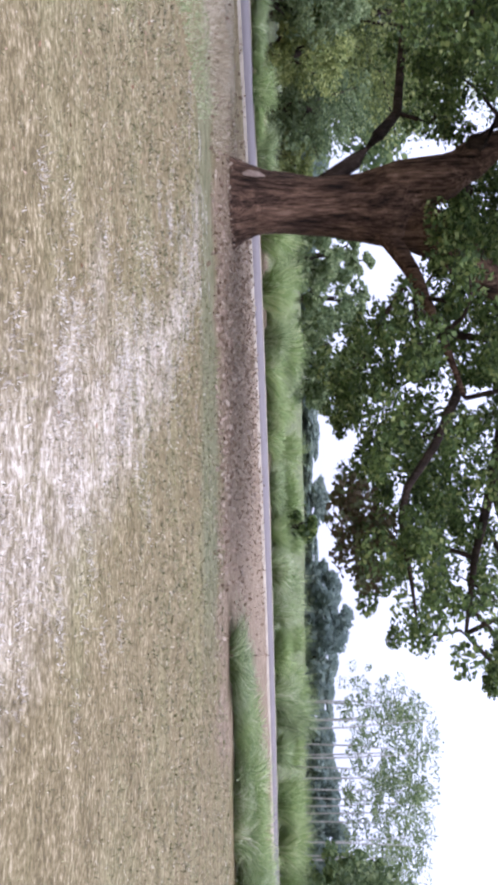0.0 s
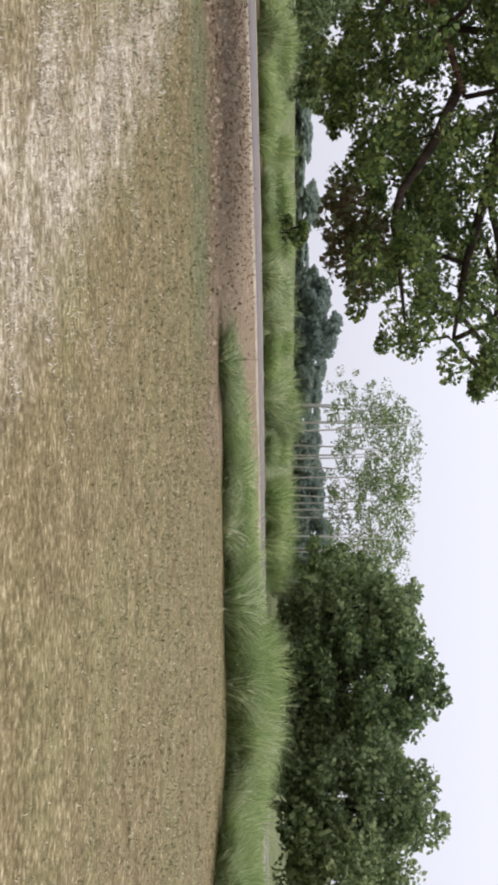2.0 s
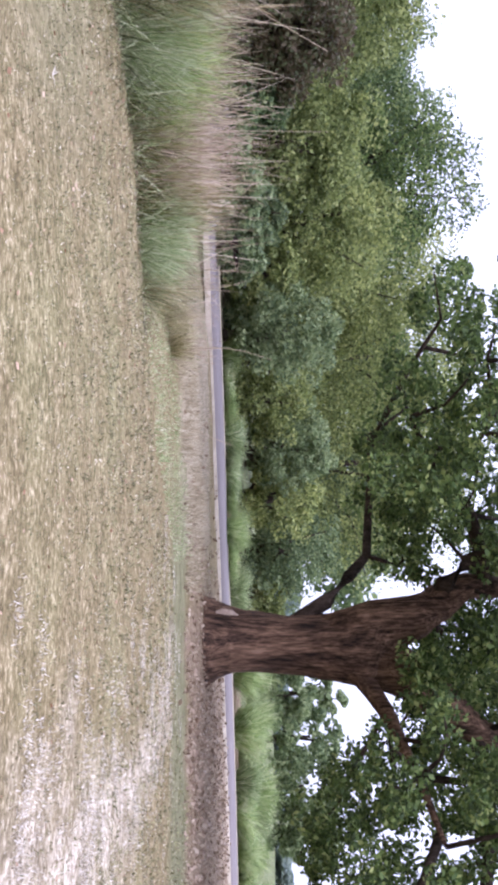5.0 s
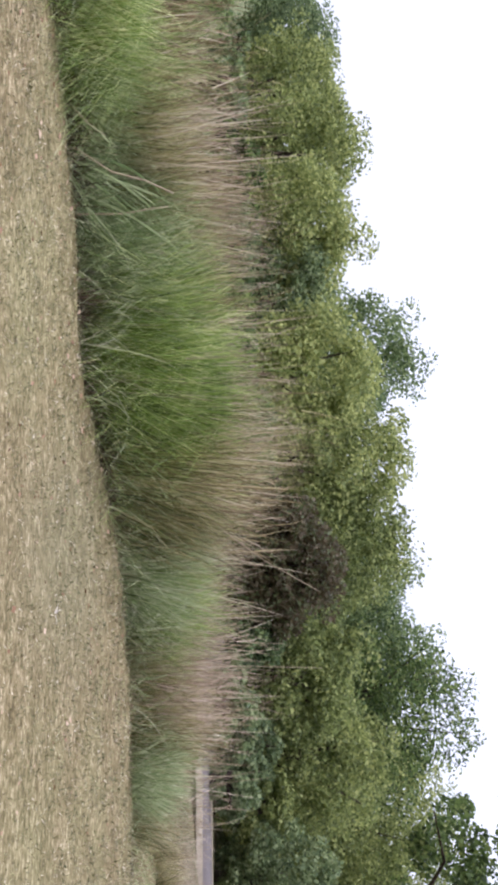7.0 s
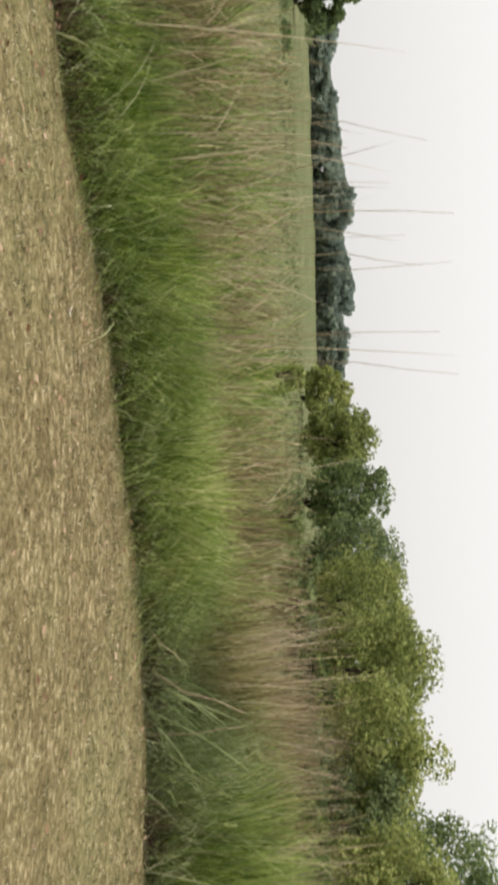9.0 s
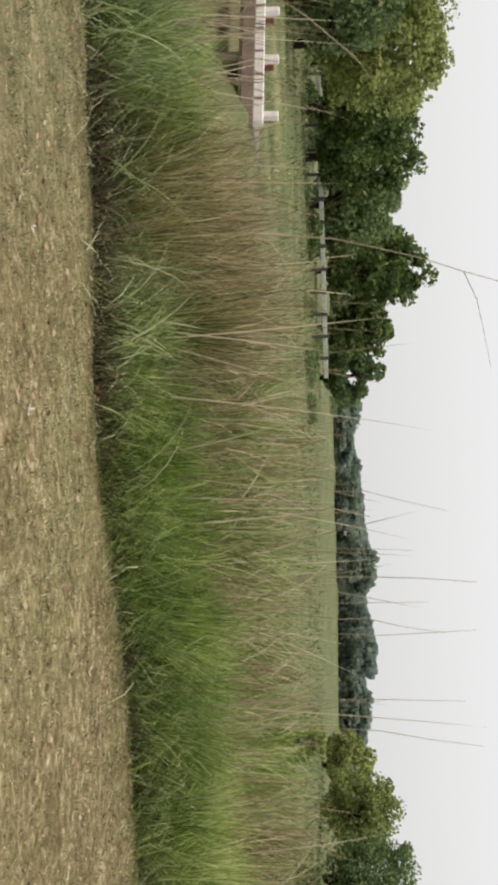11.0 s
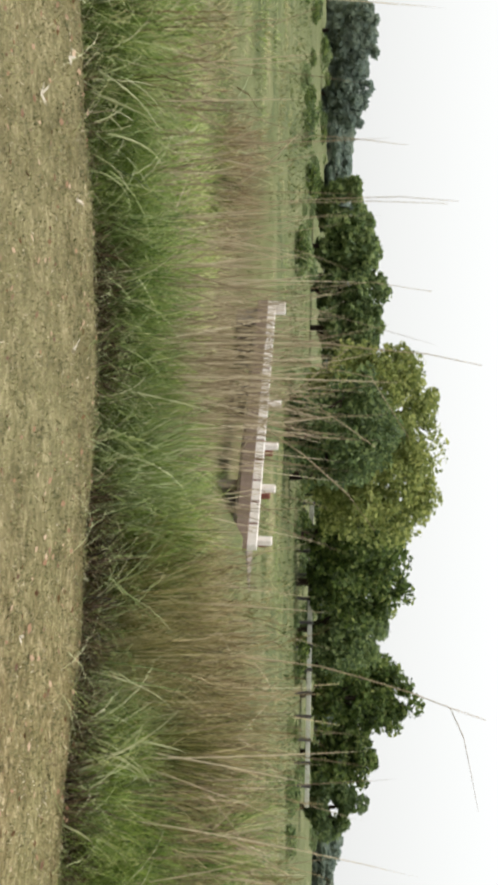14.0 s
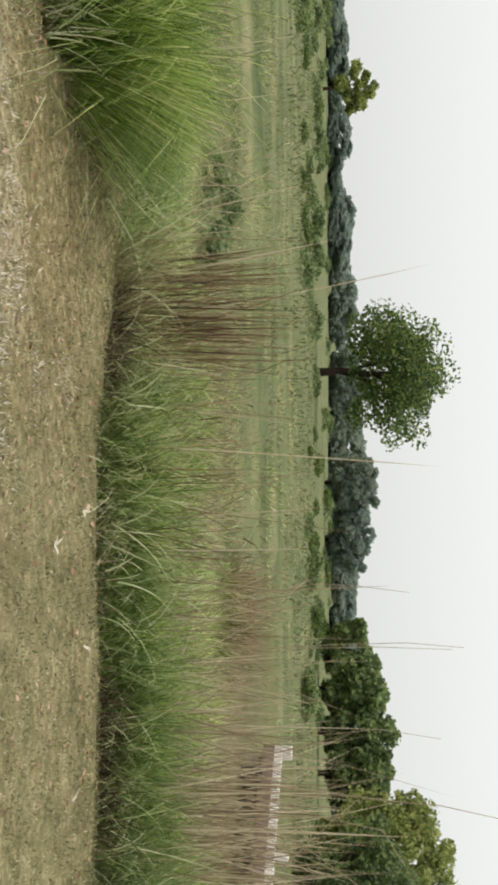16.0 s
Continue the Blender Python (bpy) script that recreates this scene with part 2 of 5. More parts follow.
def blades(rng, root, heading, length, tilt, droop, width, steps=3, face=None, taper=0.97):
    """Curved, tapering grass blades. Arrays: root (n, 3), and n of heading, length, tilt from upright, droop, width."""
    n = len(root)
    s = np.linspace(0, 1, steps + 1)
    out = np.stack([np.cos(heading), np.sin(heading), np.zeros(n)], 1)
    if face is None:
        face = heading + np.pi / 2 + rng.uniform(-0.9, 0.9, n)
    side = np.stack([np.cos(face), np.sin(face), np.zeros(n)], 1)
    rows = []
    for q in s:
        reach = np.sin(tilt) * q + droop * q * q * 0.75
        rise = np.cos(tilt) * q - droop * q ** 3 * 0.55
        p = root + out * (length * reach)[:, None]
        p[:, 2] += length * rise
        rows.append((p, width * (1 - q ** 2 * taper)))
    co = np.zeros((n, 2 * steps + 1, 3))
    for i, (p, w) in enumerate(rows[:-1]):
        co[:, 2 * i] = p - side * w[:, None] / 2
        co[:, 2 * i + 1] = p + side * w[:, None] / 2
    co[:, -1] = rows[-1][0]
    base = np.arange(n)[:, None] * (2 * steps + 1)
    quads = np.concatenate([base + np.array([[2 * i, 2 * i + 1, 2 * i + 3, 2 * i + 2]]) for i in range(steps - 1)]) if steps > 1 else np.zeros((0, 4), int)
    tris = base + np.array([[2 * steps - 2, 2 * steps - 1, 2 * steps]])
    return co.reshape(-1, 3), quads, tris


def leaves(rng, centre, size, long=1.5):
    """Folded leaves, four corners each, at the given places in random attitudes."""
    n = len(centre)
    u = rng.normal(size=(n, 3))
    u /= np.linalg.norm(u, axis=1)[:, None]
    v = np.cross(u, rng.normal(size=(n, 3)))
    v /= np.linalg.norm(v, axis=1)[:, None]
    w = np.cross(u, v)
    L = (size * rng.uniform(0.6, 1.3, n))[:, None]
    co = np.stack([centre - u * L * long / 2, centre + v * L / 2 + w * L * 0.12, centre + u * L * long / 2, centre - v * L / 2 + w * L * 0.12], 1)
    base = np.arange(n)[:, None] * 4
    tris = np.concatenate([base + np.array([[0, 1, 2]]), base + np.array([[0, 2, 3]])])
    return co.reshape(-1, 3), np.zeros((0, 4), int), tris


def tube(bm, points, radii, sides=8, knobbly=0.0, seed=0):
    """A tapered, slightly uneven limb through the points."""
    rng = random.Random(seed)
    rings = []
    pts = [Vector(p) for p in points]
    for i, (p, r) in enumerate(zip(pts, radii)):
        way = (pts[min(i + 1, len(pts) - 1)] - pts[max(i - 1, 0)]).normalized()
        a = way.orthogonal().normalized() if abs(way.z) < 0.9 else Vector((1, 0, 0)) - way * way.x
        a.normalize()
        b = way.cross(a)
        ring = []
        for k in range(sides):
            f = 2 * math.pi * k / sides
            q = r * (1 + knobbly * rng.uniform(-1, 1))
            ring.append(bm.verts.new(p + (a * math.cos(f) + b * math.sin(f)) * q))
        rings.append(ring)
    for i in range(len(rings) - 1):
        for k in range(sides):
            bm.faces.new((rings[i][k], rings[i][(k + 1) % sides], rings[i + 1][(k + 1) % sides], rings[i + 1][k]))
    bm.faces.new(rings[-1])
    bm.faces.new(list(reversed(rings[0])))


def box(bm, centre, size, turn=0.0, bevel=0.0):
    m = Matrix.Translation(centre) @ Matrix.Rotation(turn, 4, "Z") @ Matrix.Diagonal((*size, 1))
    made = bmesh.ops.create_cube(bm, size=1.0, matrix=m)
    if bevel:
        edges = list({e for v in made["verts"] for e in v.link_edges})
        bmesh.ops.bevel(bm, geom=edges, offset=bevel, segments=1, affect="EDGES")


def part(name, bm, material, parent=None, label="", smooth=False):
    me = bpy.data.meshes.new(name)
    bm.to_mesh(me)
    bm.free()
    me.materials.append(material)
    if smooth:
        me.polygons.foreach_set("use_smooth", [True] * len(me.polygons))
    ob = new(name, me)
    ob.parent = parent
    return tagged(ob, label)


def mesh_part(name, me, parent=None, label=""):
    ob = new(name, me)
    ob.parent = parent
    return tagged(ob, label)


# ---- ground: one sheet to the horizon ----
EDGE_AZ = (-180, -152, -145.5, -143, -139, -132, -128, -121, -116, -110, -103, -96, -90, -84, -77, -71, -65, -58, -48.5, -44, -40, -35, -26, -20, -14, -8, 0, 8, 14, 19, 25, 29.5, 32, 36, 60, 180)
EDGE_D = (8, 7.0, 6.8, 8.9, 8.9, 8.2, 7.9, 7.8, 8.1, 8.2, 8.0, 7.8, 7.6, 7.8, 8.5, 9.0, 9.6, 10.1, 10.4, 11.6, 12.7, 13.5, 14.1, 14.5, 17, 17.5, 20.8, 20.8, 22.2, 23.2, 25.2, 27.2, 23.5, 22.5, 22, 8)


def edge_at(az):
    return np.interp(az, EDGE_AZ, EDGE_D)


def bank(az):
    """1 where the mown ground ends in the grassy bank, 0 by the road."""
    return np.interp(az, (-180, -30, -25, 180), (1, 1, 0, 0))


def ditch(az, d):
    """1 in the bare ditch that runs under the culvert bridge."""
    return np.interp(az, (-122, -117, -104.5, -101.8), (0, 1, 1, 0)) * np.clip((d - 15.0) / 3, 0, 1) * np.clip((33 - d) / 2.5, 0, 1)


def ground_z(az, d):
    """The ground's height: flat lawn, a short bank at its edge, a slowly rising field, and small waves."""
    past = d - edge_at(az)
    x, y = d * np.sin(np.radians(az)), d * np.cos(np.radians(az))
    wave = 0.02 * np.sin(x * 0.9 + 1.3) * np.sin(y * 0.7) + 0.008 * np.sin(x * 2.7) * np.sin(y * 3.1 + 0.6)
    fall = -0.45 * bank(az) * np.clip((past + 0.05) / 0.7, 0, 1) ** 1.2
    rise = np.clip((past - 4) / 14, 0, 1) * 0.45 * bank(az)
    return fall + rise - 0.75 * ditch(az, d) + wave * np.clip(d / 6, 0, 1) * (d < 60)


def build_ground():
    az = np.concatenate([np.arange(-180, -155, 3.0), np.arange(-155, 45, 0.35), np.arange(45, 180.1, 3.0)])
    d = np.concatenate([[0.0], np.geomspace(0.5, 70, 190), np.geomspace(75, 4000, 40)])
    A, D = np.meshgrid(az, d)
    X, Y = D * np.sin(np.radians(A)), D * np.cos(np.radians(A))
    Z = ground_z(A, D)
    past = D - edge_at(A) - 0.4 + 0.1 * np.sin(A * 3.1) + 0.1 * np.sin(A * 9.7)
    wild = np.clip(past / 0.35, 0, 1) * bank(A)
    bare = ditch(A, D)
    litter = np.clip((D - (19.6 + 0.6 * np.sin(A * 1.3))) / 1.2, 0, 1) * np.interp(A, (-15, -12, 14, 16), (0, 1, 1, 0))
    # dry, pale trodden track through the lawn, and a straw fringe along its border
    track = [(-3.3, 16.7), (-2.3, 16.1), (-0.95, 12.8), (-0.25, 9.6), (0.1, 7.8), (0.5, 6.0), (0.8, 3.0)]
    near = np.full(A.shape, 99.0)
    for (xa, ya), (xb, yb) in zip(track[:-1], track[1:]):
        q = np.clip(((X - xa) * (xb - xa) + (Y - ya) * (yb - ya)) / ((xb - xa) ** 2 + (yb - ya) ** 2), 0, 1)
        near = np.minimum(near, np.hypot(X - xa - q * (xb - xa), Y - ya - q * (yb - ya)))
    dry = np.clip(1.15 - near / np.interp(D, (5, 9, 16), (2.3, 1.7, 0.7)), 0, 1) ** 1.1
    dry = np.maximum(dry, 0.36 * np.clip((12 - D) / 3, 0, 1) * np.interp(A, (-30, -18, 4, 14), (0, 1, 1, 0)))
    dry = np.maximum(dry, 0.85 * np.clip(1.2 - np.hypot((X + 1.2) / 1.0, (Y - 8.9) / 0.9), 0, 1))
    dry = np.maximum(dry, 0.75 * np.clip(1.3 - np.abs(D - 5.5) / 1.2, 0, 1) * np.interp(A, (-160, -154, -134, -126), (0, 1, 1, 0)))
    fringe = np.exp(-((D - 16.6 + 0.3 * np.sin(A * 0.9)) / 0.22) ** 2) * np.interp(A, (-14, -12, -7, -4), (0, 1, 1, 0))
    dry = np.maximum(dry, fringe)
    lush = np.clip((D - 16.9) / 0.5, 0, 1) * np.clip((20.2 - D) / 0.8, 0, 1) * np.interp(A, (-22, -15, 6, 12), (0, 0.8, 1, 0))
    lush = np.maximum(lush, 0.4 * np.clip(1.3 - np.hypot((A + 40) / 6, (D - 9.5) / 2.2), 0, 1))
    lush = np.maximum(lush, 0.4 * np.interp(A, (-135, -125, -104, -94), (0.2, 1, 1, 0)) * (D < 12))
    dry = np.maximum(dry, 0.95 * np.clip((D - 17.5) / 2, 0, 1) * np.clip((28 - D) / 2, 0, 1) * np.interp(A, (-36, -31, -16, -13), (0, 1, 1, 0)))
    n, m = A.shape
    i = np.arange(n * m).reshape(n, m)
    quads = np.stack([i[:-1, :-1], i[:-1, 1:], i[1:, 1:], i[1:, :-1]], -1).reshape(-1, 4)[:, ::-1]
    me = grid_mesh("ground", np.stack([X, Y, Z], -1).reshape(-1, 3), quads, np.zeros((0, 3), int), [M_GROUND],
                   (("wild", wild.ravel()), ("litter", litter.ravel()), ("dry", dry.ravel()), ("lush", lush.ravel()), ("far", np.clip((D.ravel() - 15) / 8, 0, 1) * np.maximum(bank(A), D > 46).ravel() * (1 - 0.85 * bare.ravel()))))
    me.polygons.foreach_set("use_smooth", [True] * len(me.polygons))
    return tagged(new("ground", me), "short mown dry lawn running into rough green field", "ground", kind="structure")


def ground_material():
    m, t, b, out = nodes_of("mown_lawn")

    def attr(key):
        a = t.nodes.new("ShaderNodeAttribute")
        a.attribute_name = key
        return a.outputs["Fac"]

    big, mid, fine = noise_tex(t, 0.35, 4), noise_tex(t, 2.4, 8, 0.75), noise_tex(t, 15.0, 4, 0.7)
    lawn = ramp(t, [(0.34, (0.072, 0.055, 0.025)), (0.45, (0.134, 0.103, 0.046)), (0.54, (0.228, 0.18, 0.088)), (0.66, (0.52, 0.43, 0.265))])
    blend = mix(t, fine.outputs["Fac"], mid.outputs["Fac"], 0.38)
    t.links.new(blend, lawn.inputs[0])
    green = ramp(t, [(0.35, (0.075, 0.08, 0.025)), (0.65, (0.34, 0.32, 0.145))])
    t.links.new(blend, green.inputs[0])
    tint = ramp(t, [(0.48, (0, 0, 0)), (0.68, (0.45, 0.45, 0.45))])
    t.links.new(big.outputs["Fac"], tint.inputs[0])
    c = mix(t, lawn.outputs[0], green.outputs[0], tint.outputs[0])
    # pale straw, broken up by noise
    straw = ramp(t, [(0.36, (0.14, 0.11, 0.066)), (0.48, (0.35, 0.29, 0.2)), (0.64, (0.78, 0.7, 0.58))])
    t.links.new(blend, straw.inputs[0])
    sm = t.nodes.new("ShaderNodeMath")
    sm.operation = "MULTIPLY"
    dryn = noise_tex(t, 1.7, 9, 0.82)
    t.links.new(attr("dry"), sm.inputs[0])
    t.links.new(dryn.outputs["Fac"], sm.inputs[1])
    sr = ramp(t, [(0.26, (0, 0, 0)), (0.42, (0.3, 0.3, 0.3)), (0.58, (0.85, 0.85, 0.85))])
    t.links.new(sm.outputs[0], sr.inputs[0])
    c = mix(t, c, straw.outputs[0], sr.outputs[0])
    lushr = ramp(t, [(0.35, (0.1, 0.1, 0.045)), (0.65, (0.23, 0.22, 0.12))])
    t.links.new(mid.outputs["Fac"], lushr.inputs[0])
    c = mix(t, c, lushr.outputs[0], attr("lush"))
    leaf = ramp(t, [(0.36, (0.075, 0.052, 0.028)), (0.46, (0.175, 0.125, 0.074)), (0.55, (0.285, 0.215, 0.135)), (0.66, (0.48, 0.39, 0.265))])
    t.links.new(blend, leaf.inputs[0])
    c = mix(t, c, leaf.outputs[0], attr("litter"))
    soil = ramp(t, [(0.3, (0.09, 0.07, 0.04)), (0.6, (0.17, 0.15, 0.07)), (0.8, (0.26, 0.24, 0.11))])
    t.links.new(blend, soil.inputs[0])
    c = mix(t, c, soil.outputs[0], attr("wild"))
    fieldn = noise_tex(t, 0.35, 8, 0.75)
    field = ramp(t, [(0.34, (0.058, 0.075, 0.028)), (0.46, (0.105, 0.125, 0.05)), (0.56, (0.165, 0.172, 0.076)), (0.68, (0.26, 0.225, 0.125))])
    t.links.new(fieldn.outputs["Fac"], field.inputs[0])
    c = mix(t, c, field.outputs[0], attr("far"))
    t.links.new(c, b.inputs["Base Color"])
    b.inputs["Roughness"].default_value = 0.95
    b.inputs["Specular IOR Level"].default_value = 0.1
    bp = t.nodes.new("ShaderNodeBump")
    bp.inputs["Strength"].default_value, bp.inputs["Distance"].default_value = 0.8, 0.04
    t.links.new(blend, bp.inputs["Height"])
    t.links.new(bp.outputs[0], b.inputs["Normal"])
    return m


M_GROUND = ground_material()
ground = build_ground()


def build_road():
    """A narrow road behind the tree, in a gentle curve, with a worn crown."""
    near = [(-41, 54), (-26, 34), (-20.5, 26.5), (-17.6, 22.8), (-13.4, 23.5), (-7.6, 29.4), (-2.9, 33.6), (3.9, 38.7), (10.8, 42.6), (24, 48), (45, 56), (80, 66)]
    ts = np.linspace(0, len(near) - 1, 120)
    px, py = np.interp(ts, range(len(near)), [p[0] for p in near]), np.interp(ts, range(len(near)), [p[1] for p in near])
    k = np.ones(9) / 9
    px[4:-4], py[4:-4] = np.convolve(px, k, "valid"), np.convolve(py, k, "valid")
    tx, ty = np.gradient(px), np.gradient(py)
    L = np.hypot(tx, ty)
    nx, ny = -ty / L, tx / L
    co = []
    for w, z in ((-0.05, -0.05), (0.0, 0.05), (1.9, 0.09), (3.8, 0.05), (3.85, -0.05)):
        co.append(np.stack([px + nx * w, py + ny * w, np.full(len(px), z)], 1))
    co = np.stack(co, 1)
    i = np.arange(co.shape[0] * 5).reshape(-1, 5)
    quads = np.stack([i[:-1, :-1], i[1:, :-1], i[1:, 1:], i[:-1, 1:]], -1).reshape(-1, 4)[:, ::-1]
    # worn, dusty strips of dry grass along both edges
    for w0, w1 in ((-0.8, -0.03), (3.83, 4.4)):
        wob = 0.16 * np.sin(ts * 7.3) + 0.1 * np.sin(ts * 17.1 + 1)
        edge = np.stack([np.stack([px + nx * w, py + ny * w, np.full(len(px), z)], 1) for w, z in ((w0 + (wob if w0 < 0 else 0), -0.04 if w0 < 0 else 0.045), ((w0 + w1) / 2, 0.06), (w1 + (wob if w0 > 0 else 0), 0.045 if w0 < 0 else -0.04))], 1)
        j = np.arange(len(px) * 3).reshape(-1, 3)
        quads = np.stack([j[:-1, :-1], j[1:, :-1], j[1:, 1:], j[:-1, 1:]], -1).reshape(-1, 4)[:, ::-1]
        tagged(new("road_edge", grid_mesh("road_edge", edge.reshape(-1, 3), quads, np.zeros((0, 3), int), [M_VERGE])), "pale dusty strip of dry grass along the lane", "verge", kind="structure")
    quads = np.stack([i[:-1, :-1], i[1:, :-1], i[1:, 1:], i[:-1, 1:]], -1).reshape(-1, 4)[:, ::-1]
    return tagged(new("road", grid_mesh("road", co.reshape(-1, 3), quads, np.zeros((0, 3), int), [M_ROAD])),
                  "narrow grey asphalt lane behind the old tree", "road", kind="structure")


road = build_road()


# ---- trees ----
def crown_mesh(name, centres, radii, per, size, mat, seed, flat=0.7):
    rng = np.random.default_rng(seed)
    c = np.repeat(centres, per, 0)
    r = np.repeat(radii, per)[:, None]
    off = rng.normal(size=c.shape)
    off /= np.linalg.norm(off, axis=1)[:, None]
    off *= rng.uniform(0.25, 1.0, (len(c), 1)) ** 0.5
    off[:, 2] *= flat
    co, q, t = leaves(rng, c + off * r, np.full(len(c), size))
    return grid_mesh(name, co, q, t, [mat])


def tree(az, d, height, width, low, mat, n, size, seed, bark=None, stem=0.16, label="", ragged=0.35, name="tree", lean=0.0, group=""):
    """A broadleaved tree: tapered trunk, limbs and a crown of many small leaves in uneven clumps."""
    rng = np.random.default_rng(seed)
    foot = polar(az, d, float(ground_z(az, d)) - 0.1)
    top = new(name)
    top.location = foot
    count = max(14, int(14 * ragged + n / 110))
    u = rng.normal(size=(count, 3))
    u /= np.linalg.norm(u, axis=1)[:, None]
    lump = 1 - ragged * rng.uniform(0, 1, count)
    rad = rng.uniform(0.35, 1.0, count) ** 0.4
    c = u * (rad * lump)[:, None] * np.array([width / 2, width / 2, (height - low) / 2]) * 0.97
    c[:, 2] += (height + low) / 2
    c[:, 0] += lean * c[:, 2]
    cr = rng.uniform(0.08, 0.17, count) * min(width, height)
    crown = mesh_part("crown", crown_mesh("crown", c, cr, max(8, n // count), size, mat, seed + 1), top)
    bm = bmesh.new()
    k = low + (height - low) * 0.55
    tube(bm, [(0, 0, 0), (0.04 * k, 0, k * 0.3), (lean * k * 0.6, 0.03 * k, k * 0.65), (lean * k, 0, k)], [stem * 1.35, stem, stem * 0.8, stem * 0.35], 8, 0.12, seed)
    part("trunk", bm, bark or M_BARK_DARK, top, smooth=True)
    order = np.argsort(-rad)[:6]
    for j in order:
        bm = bmesh.new()
        a = Vector((lean * k * 0.5, 0, low + (k - low) * rng.uniform(0.0, 0.6)))
        b = Vector(c[j])
        h = (a + b) / 2 + Vector((0, 0, 0.08 * height))
        tube(bm, [a, h, b], [stem * 0.5, stem * 0.3, stem * 0.1], 5, 0.1, seed + int(j))
        part("limb", bm, bark or M_BARK_DARK, top, smooth=True)
    return tagged(top, label or "leafy green tree at the wood's edge", "tree", group)


def el_h(el, d):
    return EYE_H + d * math.tan(radians(el))


def big_tree():
    """The old tree by the road: thick flared trunk, forked limbs, wide hanging crown."""
    az0, d0 = -11.15, 24.5
    top = new("old_tree")
    top.location = polar(az0, d0, -0.05)
    foot = top.location.copy()

    def at(az, el, off=0.0):
        p = polar(az, d0 + off, 0)
        p.z = EYE_H + d0 * math.tan(radians(el))
        return p - foot

    bm = bmesh.new()
    sides = 28
    rings = []
    rows = [(-3.95, -11.15, 2.3), (-3.6, -11.15, 1.9), (-3.0, -11.2, 1.66), (-2.2, -11.2, 1.46), (-1.0, -11.15, 1.36), (0.3, -11.05, 1.33), (1.6, -10.95, 1.42), (2.7, -10.85, 1.6), (3.6, -10.8, 1.8), (4.2, -11.0, 1.7), (4.8, -11.4, 1.35), (5.4, -11.8, 1.0), (6.0, -12.1, 0.8), (6.5, -12.35, 0.6)]
    for el, az, half in rows:
        c = at(az, el)
        r = d0 * math.tan(radians(half))
        if el < -3.9:
            c.z = -0.25
        ring = []
        for k in range(sides):
            f = 2 * math.pi * k / sides
            flare = max(0.0, (-2.4 - el) / 1.6)
            q = r * (1 + 0.05 * math.sin(5 * f + el) + 0.035 * math.sin(9 * f + 1.3 * el) + flare * 0.14 * math.sin(4 * f + 0.8))
            ring.append(bm.verts.new(c + Vector((math.cos(f) * q, math.sin(f) * q * 0.92, 0))))
        rings.append(ring)
    for i in range(len(rings) - 1):
        for k in range(sides):
            bm.faces.new((rings[i][k], rings[i][(k + 1) % sides], rings[i + 1][(k + 1) % sides], rings[i + 1][k]))
    bm.faces.new(rings[-1])
    trunk = part("trunk", bm, M_BARK, top, "thick ridged brown trunk flaring at the foot", True)
    bm = bmesh.new()
    tube(bm, [at(-12.55, -3.0, -0.75), at(-12.6, -2.75, -0.73), at(-12.5, -2.3, -0.66), at(-12.4, -2.0, -0.6)], [0.03, 0.06, 0.055, 0.015], 7, 0.25, 4)
    part("scar", bm, M_SCAR, top, "pale bare wood where bark has come off")
    limbs = (
        ((-11.1, 1.2, 0), (-11.75, 4.3, 0), (-12.3, 6.3, 0), (-12.9, 7.3, 0), (-13.6, 8.6, 0.1), (-13.4, 13.0, 0.6), 0.62),
        ((-10.1, 2.7, -0.2), (-8.94, 4.0, -0.5), (-7.9, 4.55, -0.9), (-6.7, 5.0, -1.4), (-5.0, 5.6, -2.0), (-2.0, 6.4, -2.6), 0.2),
        ((-11.0, 1.6, 0.0), (-10.2, 4.6, 0.0), (-8.9, 6.6, 0.0), (-8.2, 7.5, 0.1), (-7.0, 8.9, 0.3), (-5.6, 12.5, 1.0), 0.6),
        ((-11.9, 0.4, 0.0), (-13.0, 2.1, 0.1), (-14.1, 3.2, 0.4), (-15.1, 4.1, 0.7), (-18.0, 4.4, 1.2), (-20.7, 4.5, 1.6), 0.17),
        ((-13.4, 9.6, 0.2), (-15.2, 9.3, 0.0), (-17.0, 8.7, -0.3), (-18.8, 7.5, -0.8), (-20.4, 6.4, -1.2), (-21.6, 5.8, -1.4), 0.17),
        ((-2.5, 6.3, -2.2), (0.2, 5.2, -2.4), (2.2, 4.0, -2.5), (3.6, 3.7, -2.6), (6.0, 4.0, -2.8), (8.2, 4.2, -3.0), 0.1),
        ((-7.2, 8.8, 0.3), (-4.5, 9.2, 0.2), (-1.5, 9.0, 0.0), (2.0, 8.2, -0.5), (5.5, 7.2, -1.0), (9.0, 6.6, -1.5), 0.17),
        ((2.2, 8.2, -0.5), (4.5, 9.0, 0.0), (6.5, 9.2, 0.2), (8.2, 9.0, 0.3), (9.5, 8.8, 0.3), (10.6, 8.6, 0.3), 0.08),
        ((-20.2, 4.5, 1.5), (-21.6, 5.2, 1.2), (-23.4, 6.1, 1.0), (-24.9, 7.0, 0.8), (-26.2, 7.8, 0.6), (-28.4, 7.4, 0.4), 0.075),
        ((-18.8, 7.5, -0.8), (-19.6, 8.4, -0.8), (-20.8, 9.2, -0.8), (-22.4, 9.6, -0.8), (-24.2, 9.4, -0.8), (-25.8, 9.8, -0.8), 0.075),
        ((-12.9, 7.3, 0.1), (-13.8, 7.6, -0.2), (-14.7, 8.5, -0.5), (-15.4, 9.8, -0.8), (-16.6, 10.6, -1.0), (-18.0, 11.5, -1.2), 0.22),
    )
